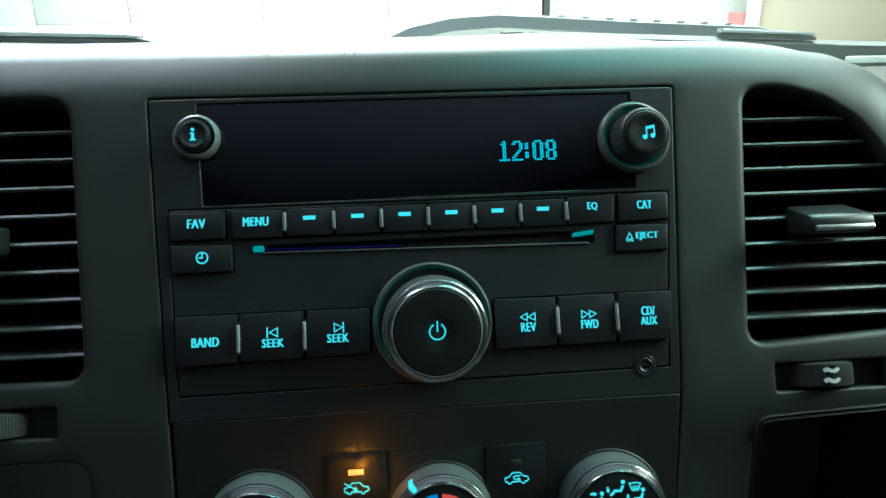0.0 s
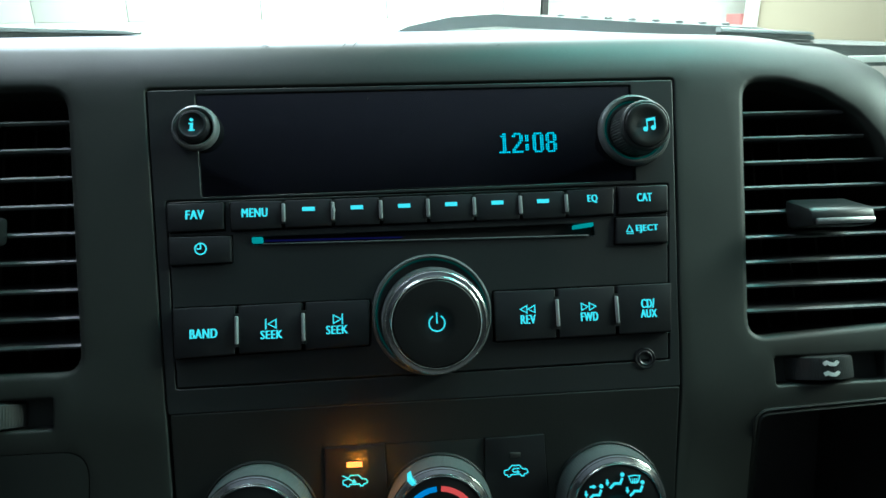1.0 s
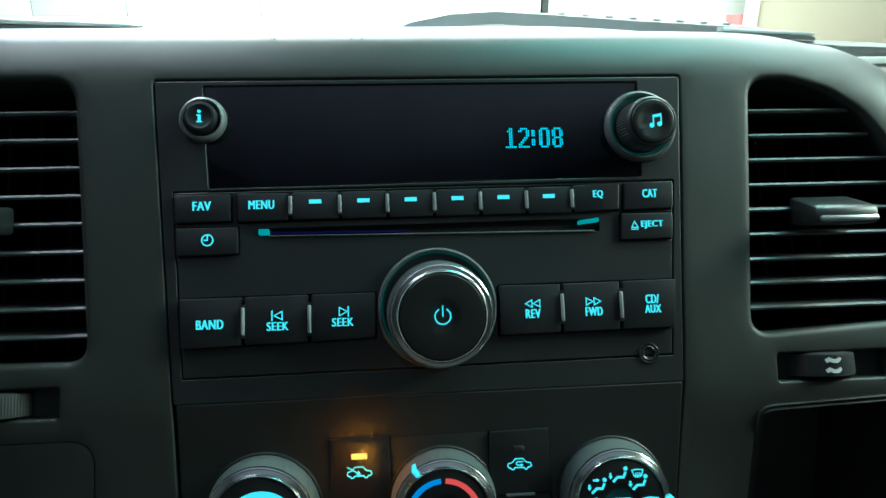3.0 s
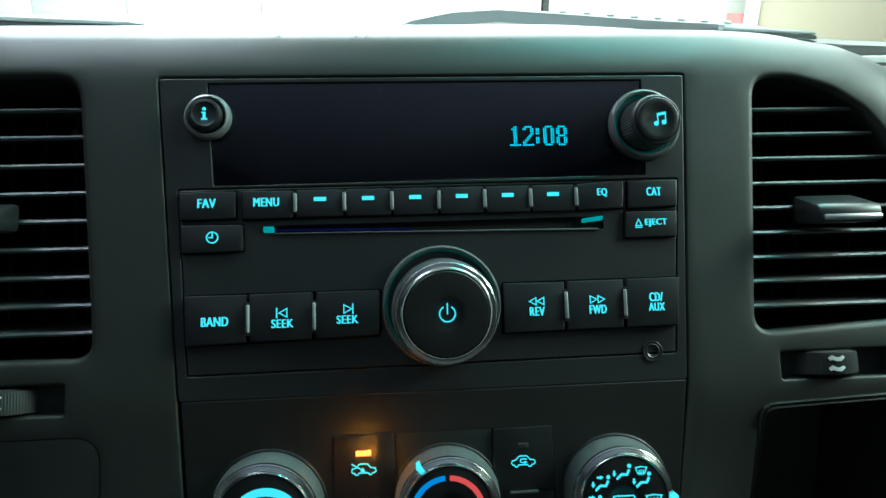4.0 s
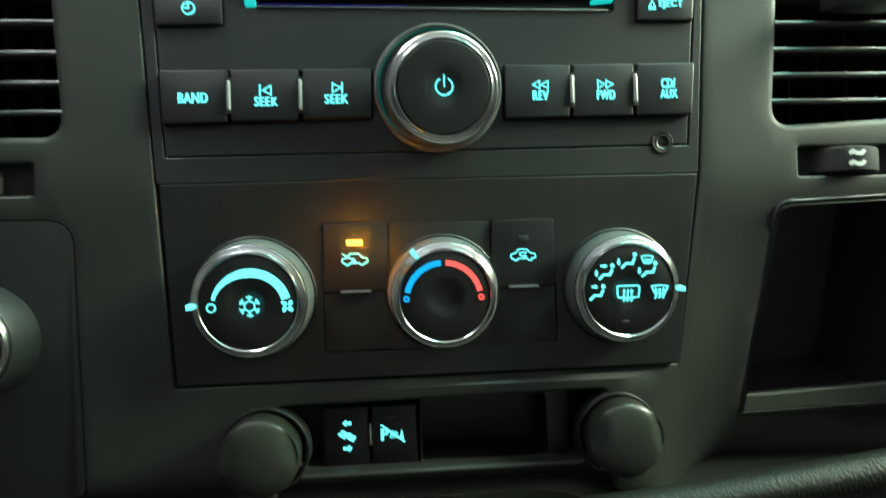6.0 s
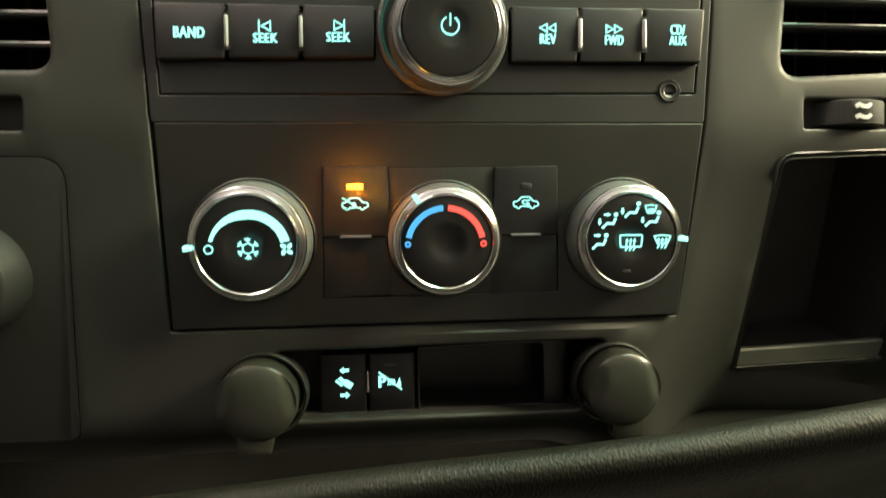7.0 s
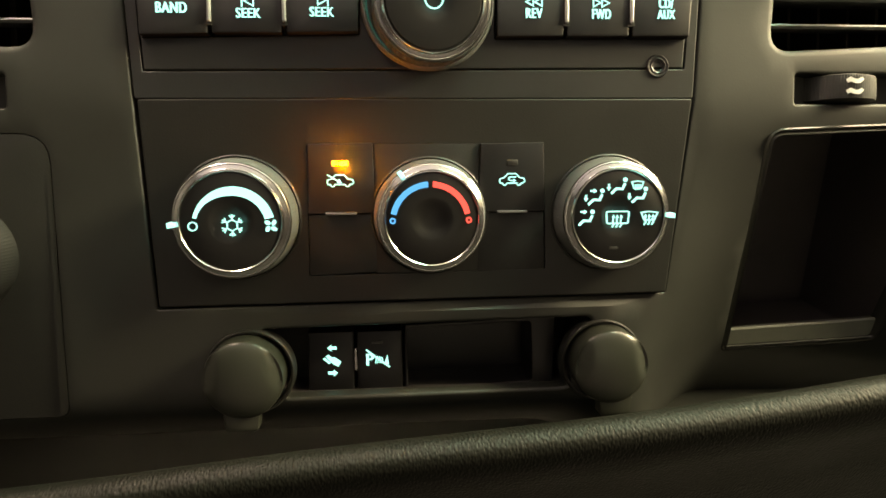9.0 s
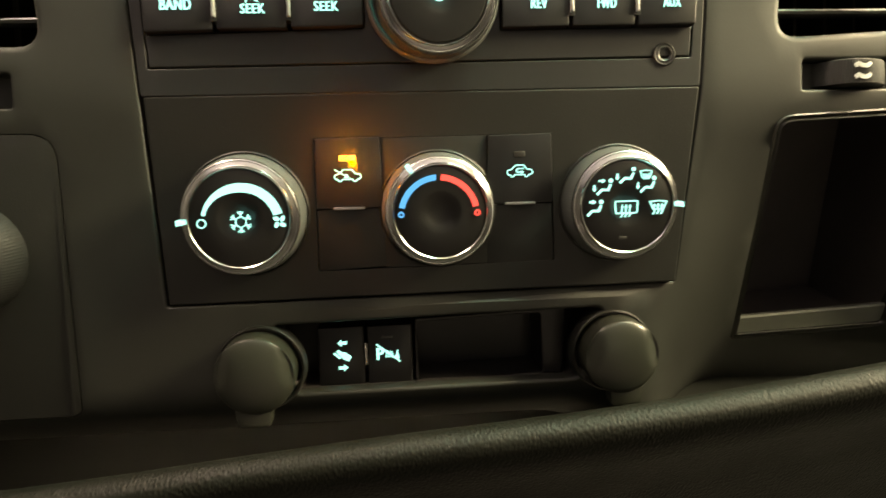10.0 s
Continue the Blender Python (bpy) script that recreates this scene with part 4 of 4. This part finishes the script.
part("front_lip", bm, LIP, cubby, "grey-green rubber front lip")


# ---- switch pocket ----
bank = thing("switch_bank", LOWER, "recessed black switch bank beside an empty dark pocket", "switch panel")
PK = [(x, z - FOLD) for x, z in POCKET]
bm = fresh()
deep = [bm.verts.new((x, 0.004, z)) for x, z in offset(PK, 0.0004)], [bm.verts.new((x, 0.040, z - 0.003)) for x, z in offset(PK, 0.003)]
strip(bm, *deep)
bm.faces.new(deep[1])
part("recess", bm, LINER, bank)
PF = rounded(mm((-7.0, -85.4), (-7.0, -114.4), (52.0, -112.6), (53.0, -83.4)), 0.001, 2)
PH = rounded(mm((-6.2, -87.0), (-6.0, -111.0), (44.0, -110.0), (43.0, -85.4)), 0.0016, 3)
part("pocket_frame", plate(fresh(), PF, [(PH, 0.0006, 0.022)], lambda x, z, d: (x, d + 0.0125, z), 0.0006, 0.022), KEY, bank, "black pocket frame")
part("pocket_back", prism(fresh(), rounded(mm((-6.8, -86.0), (-6.8, -112.0), (45.0, -111.0), (44.0, -84.4)), 0.001, 2), 0.033, 0.035), KEY, bank, "dark pocket back")


def switch(x0, x1, draw, label, lamp):
    s = part("switch", prism(fresh(), rounded(mm((x0, -87.6), (x0 - 0.2, -112.6), (x1, -112.2), (x1, -87.4)), 0.0008, 2), 0.0120, 0.03, 0.0009), KEY, bank, label)
    bm = fresh()
    draw(bm, 0.0117)
    part("legend", bm, TEAL, s, "teal backlit sign")
    if lamp:
        part("indicator", prism(fresh(), rounded(mm((x0 + 5.6, -92.6), (x1 - 7.6, -92.6), (x1 - 7.6, -91.6), (x0 + 5.6, -91.6)), 0.0002, 2), 0.0117, 0.013, 0.0002), GREY_PRINT, s, "unlit indicator window")
    return s


def pedal_sign(bm, y):
    cx, cz = -35.2, -98.8
    p = lambda *q: mm(*[(cx + a, cz + b) for a, b in q])
    flat(bm, p((-2.6, 1.7), (-1.5, 2.4), (-0.3, 1.3), (1.0, 1.2), (3.4, -0.6), (2.2, -2.5), (0.4, -1.6), (-0.6, -0.6)), y)
    flat(bm, p((-3.7, 0.7), (-3.0, 1.4), (-0.7, -0.9), (-1.3, -1.4)), y)
    stroke(bm, p((1.7, 5.0), (-0.4, 5.0)), 0.0012, y)
    flat(bm, p((-0.3, 6.4), (-1.9, 5.0), (-0.3, 3.6)), y)
    stroke(bm, p((-1.8, -5.0), (0.4, -5.0)), 0.0012, y)
    flat(bm, p((0.3, -6.4), (1.9, -5.0), (0.3, -3.6)), y)


def park_sign(bm, y):
    word(bm, "P", -0.0207, -0.0988, 0.0031, 0.0047, y, 0.06)
    for k in range(4):
        x = -18.7 + k * 0.8
        stroke(bm, mm((x, -97.3 - 0.2 * k), (x + 0.45, -98.9), (x + 0.1, -100.4)), 0.0004, y)
    flat(bm, mm((-15.4, -101.0), (-13.3, -101.0), (-14.0, -97.2)), y)
    stroke(bm, mm((-22.2, -94.9), (-13.0, -102.2)), 0.0006, y - 0.00005)


switch(-44.6, -26.8, pedal_sign, "black adjustable pedal switch", False)
switch(-25.6, -8.0, park_sign, "black parking aid switch", True)
part("divider", prism(fresh(), box2(-0.0267, -0.0257, -0.1030, -0.0940, 0.0003, 2), 0.0112, 0.016, 0.0003), CHROME, bank, "slim chrome divider")


# ---- power outlets ----
def outlet(cx, cz, r, shift, lean, label):
    r *= MM
    o = thing("power_outlet", LOWER @ pose(cx * MM, 0, cz * MM), label, "power outlet", "capped power outlets")
    bm = lathe(fresh(), lean, 0, [(r * 1.15, 0.004), (r * 1.14, -0.0004), (r * 1.10, -0.0012), (r * 1.05, -0.0010), (r * 1.01, 0.002)], 64)
    part("collar", bm, PANEL, o, "black plastic collar")
    front = [(r * math.sin(radians(t)), -0.0082 - 0.0040 * math.cos(radians(t))) for t in (74, 66, 58, 51, 45, 39, 33, 27, 21, 15, 9, 4)]
    bm = lathe(fresh(), 0, 0, [(r, 0.003), (r, -0.0068), (r * 0.995, -0.0080), (r * 0.985, -0.0089)] + front + [(0.0, -0.0122)], 120)
    for q in bm.verts:  # a finger hollow on each upper side, cut into the dome, with the rim left standing
        u, w = abs(q.co.x) / r, q.co.z / r
        f = math.hypot(u, w)
        side = ease((u - 0.52 - 0.30 * max(0.0, 0.25 - w)) / 0.34) * ease((w + 0.45) / 0.5)
        q.co.y += 0.0012 * side * ease((0.985 - f) / 0.05) * (1 if f > 0.05 else 0)
    cap = part("cap", bm, OUTLET, o, "domed grey-green cap")
    bm = prism(fresh(), rounded([(shift - r * 0.46, -r * 0.8), (shift - r * 0.42, -r * 1.36), (shift + r * 0.40, -r * 1.36), (shift + r * 0.46, -r * 0.8)], r * 0.12, 3), -0.0088, -0.003, 0.0008)
    part("pull_tab", bm, OUTLET, cap, "short pull tab")


outlet(-65.0, -98.3, 14.2, -0.001, 0.0010, "round capped power outlet with a pull tab")
outlet(68.9, -98.0, 14.0, 0.002, -0.0012, "round capped power outlet with a pull tab")

# ---- rotary switch on the side panel ----
rotary = thing("rotary_switch", LOWER @ pose(-0.1606, 0, -0.0535), "ribbed rotary drive switch with a chrome ring", "rotary switch")
bm = lathe(fresh(), 0, 0, [(0.0202, 0.001), (0.0200, -0.002), (0.0183, -0.0105), (0.0176, -0.0120), (0.0168, -0.0124)], 220, ribs=(1, 2), cut=0.993)
part("grip", bm, TAB, rotary, "ribbed black grip", smooth=14)
bm = lathe(fresh(), 0, 0, [(0.0172, -0.0118), (0.0170, -0.0132), (0.0162, -0.0141), (0.0152, -0.0139), (0.0148, -0.0126)], 80)
part("chrome_ring", bm, CHROME, rotary, "polished chrome ring")
bm = lathe(fresh(), 0, 0, [(0.0149, -0.0122), (0.0147, -0.0131), (0.0100, -0.0135), (0.0, -0.0136)], 64)
part("cap", bm, CAP, rotary)
bm = fresh()
for x in (0.0062, 0.0082):
    flat(bm, [(x, -0.001), (x + 0.0009, -0.001), (x + 0.0009, 0.0025), (x, 0.0025)], -0.0140)
part("legend", bm, TEAL, rotary, "small teal marks")


# ---- cab shell ----
I4 = Matrix.Identity(4)


def wall_with_hole(bm, u0, u1, v0, v1, hu0, hu1, hv0, hv1, put):
    """A slab with one opening, from four blocks. put(u0, u1, v0, v1) makes one."""
    put(bm, u0, hu0, v0, v1)
    put(bm, hu1, u1, v0, v1)
    put(bm, hu0, hu1, v0, hv0)
    put(bm, hu0, hu1, hv1, v1)
    return bm


cab = thing("truck_cab", I4, "dark grey pickup cab interior with cloth headliner", "vehicle cab", kind="structure")
side = lambda x: (lambda bm, a, b, c, d: block(bm, x, x + 0.06, a, b, c, d))
part("passenger_door", wall_with_hole(fresh(), -1.85, 0.62, 0.75, 2.1, -0.55, -0.05, 1.45, 1.98, side(0.90)), TRIM, cab)
# Unseen solid slab without a window, added to keep light off the dash's left.
part("driver_side_light_block", block(fresh(), -0.98, -0.92, -1.85, 0.62, 0.75, 2.1), TRIM, cab)
part("back_wall", wall_with_hole(fresh(), -0.92, 0.90, 0.75, 2.1, 0.0, 0.6, 1.68, 1.94, lambda bm, a, b, c, d: block(bm, a, b, -1.91, -1.85, c, d)), TRIM, cab)
part("headliner", block(fresh(), -0.98, 0.96, -1.91, 0.05, 2.1, 2.14), HEADLINER, cab, "grey cloth headliner")
part("cab_floor", block(fresh(), -0.98, 0.96, -1.91, 0.75, 0.70, 0.75), TRIM, cab)
part("firewall", block(fresh(), -0.92, 0.90, 0.64, 0.70, 0.75, 1.30), TRIM, cab)
bench = thing("bench_seat", pose(0, -1.25, 0.75), "dark grey cloth bench seat on the cab floor", "seat")
part("seat_cushion", block(fresh(), -0.75, 0.75, -0.30, 0.30, 0.0, 0.36, 0.05), SEAT, bench)
part("backrest", block(fresh(), -0.75, 0.75, -0.50, -0.32, 0.05, 0.85, 0.05), SEAT, bench)

# Windscreen
glass = bpy.data.materials.new("clear windscreen glass")
glass.use_nodes = True
nodes, links = glass.node_tree.nodes, glass.node_tree.links
nodes.remove(nodes["Principled BSDF"])
clear, shine, fres, mix = nodes.new("ShaderNodeBsdfTransparent"), nodes.new("ShaderNodeBsdfGlossy"), nodes.new("ShaderNodeFresnel"), nodes.new("ShaderNodeMixShader")
clear.inputs["Color"].default_value = (0.93, 0.97, 0.95, 1)
shine.inputs["Roughness"].default_value = 0.02
fres.inputs["IOR"].default_value = 1.2
links.new(fres.outputs[0], mix.inputs[0])
links.new(clear.outputs[0], mix.inputs[1])
links.new(shine.outputs[0], mix.inputs[2])
links.new(mix.outputs[0], nodes["Material Output"].inputs[0])
bm = fresh()
v = [bm.verts.new(p) for p in ((-0.9, 0.70, 1.31), (0.88, 0.70, 1.31), (0.80, 0.05, 2.10), (-0.82, 0.05, 2.10))]
w = [bm.verts.new((q.co.x, q.co.y + 0.005, q.co.z + 0.004)) for q in v]
bm.faces.new(v)
bm.faces.new(w)
strip(bm, v, w)
ob = piece("windscreen", bm, glass, I4, "clear raked windscreen glass above the dash", "windscreen", "structure")
ob.visible_shadow = False

# ---- outside ----
piece("garage_floor", block(fresh(), -12, 12, -12, 14, -0.1, 0.0), CONCRETE, I4, "grey concrete garage floor", "floor", "structure")


# Garage door of tall white panels, with a lit doorway and a cream wall beside it
door = thing("garage_door", pose(0, 6.0, 0), "wide white panelled garage door, brightly lit", "garage door", kind="structure")
SEAMS = (-9.0, -7.9, -6.8, -5.7, -4.7, -3.85, -3.12, -2.32, -1.16, -0.04, 1.02, 1.37)
for a, b in zip(SEAMS, SEAMS[1:]):
    part("door_panel", block(fresh(), a + 0.004, b - 0.004, 0.0, 0.05, 1.414, 3.6, 0.008), WALL, door)
    part("door_panel", block(fresh(), a + 0.002, b - 0.002, 0.0, 0.05, 0.0, 1.412, 0.001), WALL, door)
part("door_back", block(fresh(), -9.2, 1.37, 0.052, 0.10, 0.0, 3.6), CONCRETE, door)
post = piece("door_post", block(fresh(), 1.38, 1.43, 5.96, 6.08, 0.0, 3.6, 0.006), TRIM, I4, "dark painted steel door post", "post", "structure")
piece("wall_far", block(fresh(), 1.0, 4.2, 6.9, 7.0, 0.0, 3.6), WALL, I4, "white wall seen through the doorway", "wall", "structure")
piece("wall_right", block(fresh(), 3.41, 9.0, 6.0, 6.1, 0.0, 3.6), CREAM, I4, "plain cream painted garage wall", "wall", "structure")
piece("door_jamb", block(fresh(), 3.37, 3.42, 5.93, 6.12, 0.0, 3.6, 0.01), WALL, I4, "white painted door jamb", "jamb", "structure")
piece("wall_left", block(fresh(), -9.3, -9.2, -9.0, 6.1, 0.0, 3.6), WALL, I4, "plain white garage wall", "wall", "structure")
piece("wall_side", block(fresh(), 9.0, 9.1, -9.0, 6.1, 0.0, 3.6), CREAM, I4, "plain cream garage wall", "wall", "structure")
piece("wall_back", block(fresh(), -9.3, 9.1, -9.1, -9.0, 0.0, 3.6), CREAM, I4, "plain cream garage wall", "wall", "structure")
piece("ceiling", block(fresh(), -9.3, 9.1, -9.1, 7.0, 3.6, 3.7), WALL, I4, "plain white garage ceiling", "ceiling", "structure")
cabinet = thing("tool_cabinet", pose(3.50, 6.5, 0), "red steel tool cabinet by the doorway", "cabinet")
part("body", block(fresh(), -0.01, 0.12, -0.1, 0.2, 0.0, 1.41, 0.01), RED_PAINT, cabinet)

# Bonnet, cowl and wipers in front of the windscreen
HOOD = [(-0.95, 1.345), (-0.40, 1.352), (-0.13, 1.350), (-0.06, 1.361), (0.03, 1.3970), (0.12, 1.414), (0.22, 1.4195), (0.34, 1.412), (0.55, 1.398), (0.82, 1.383), (0.95, 1.36), (1.0, 1.25)]
bonnet = thing("truck_bonnet", I4, "blue-grey painted pickup bonnet beyond the windscreen", "bonnet")
bm = fresh()
rings = [[bm.verts.new((x, y, z + dz)) for x, z in HOOD] for y, dz in ((1.26, -0.03), (1.27, -0.004), (1.30, 0.0), (1.7, -0.02), (2.3, -0.09), (2.5, -0.22))]
for a, b in zip(rings, rings[1:]):
    strip(bm, a, b, False)
part("bonnet_skin", bm, PAINT, bonnet)
for k in range(8):
    x = 0.372 + k * 0.0555
    z = 1.4095 - (x - 0.36) * 0.060
    part("clip", block(fresh(), x - 0.009, x + 0.009, 1.290, 1.300, z - 0.004, z + 0.005, 0.003), PAINT, bonnet, "small seal clip")
bm = fresh()
COWL = [(-0.95, 1.33), (-0.5, 1.340), (-0.12, 1.350), (0.0, 1.364), (0.06, 1.378), (0.12, 1.387), (0.24, 1.389), (0.42, 1.381), (0.74, 1.366), (0.95, 1.350)]
rings = [[bm.verts.new((x, y, z + dz)) for x, z in COWL] for y, dz in ((0.72, -0.05), (0.73, -0.006), (0.78, 0.0), (1.0, -0.006), (1.27, -0.02))]
for a, b in zip(rings, rings[1:]):
    strip(bm, a, b, False)
cowl = thing("windscreen_cowl", I4, "ribbed black plastic cowl below the windscreen", "cowl")
part("cowl_panel", bm, RUBBER, cowl)
for k in range(11):
    x = 0.17 + k * 0.05
    z = 1.390 - max(0, x - 0.2) * 0.066
    part("louvre", block(fresh(), x, x + 0.028, 0.84, 0.90, z - 0.012, z - 0.001, 0.002), TRIM, cowl)


def wiper(m, way, length, tall, label):
    """A blade along x, to the side that way gives, with a tapered tip, and the arm that lies on it."""
    w = thing("wiper", m, label, "wiper", "windscreen wipers")
    side = lambda pts: [(way * x * length, z * tall) for x, z in pts]
    part("blade", prism(fresh(), side([(0.0, -0.5), (1.0, -0.5), (1.0, 0.1), (0.06, 0.1), (0.0, -0.1)]), -0.006, 0.006, 0.0010), RUBBER, w)
    part("bridge", prism(fresh(), side([(0.03, 0.12), (1.0, 0.12), (1.0, 0.62), (0.07, 0.48), (0.02, 0.30)]), -0.009, 0.009, 0.0015), PAINT, w, "grey painted wiper arm")


wiper(pose(0.63, 0.76, 1.376, 0, 2.6, 0), -1, 0.15, 0.012, "black windscreen wiper resting on the cowl")
wiper(pose(-0.353, 0.76, 1.3905, 0, 2.0, 0), -1, 0.40, 0.015, "black windscreen wiper resting on the cowl")
piece("paper_label", block(fresh(), 0.615, 0.70, 0.655, 0.66, 1.343, 1.352, 0.001), PRINT, I4, "white label strip at the windscreen base", "label")
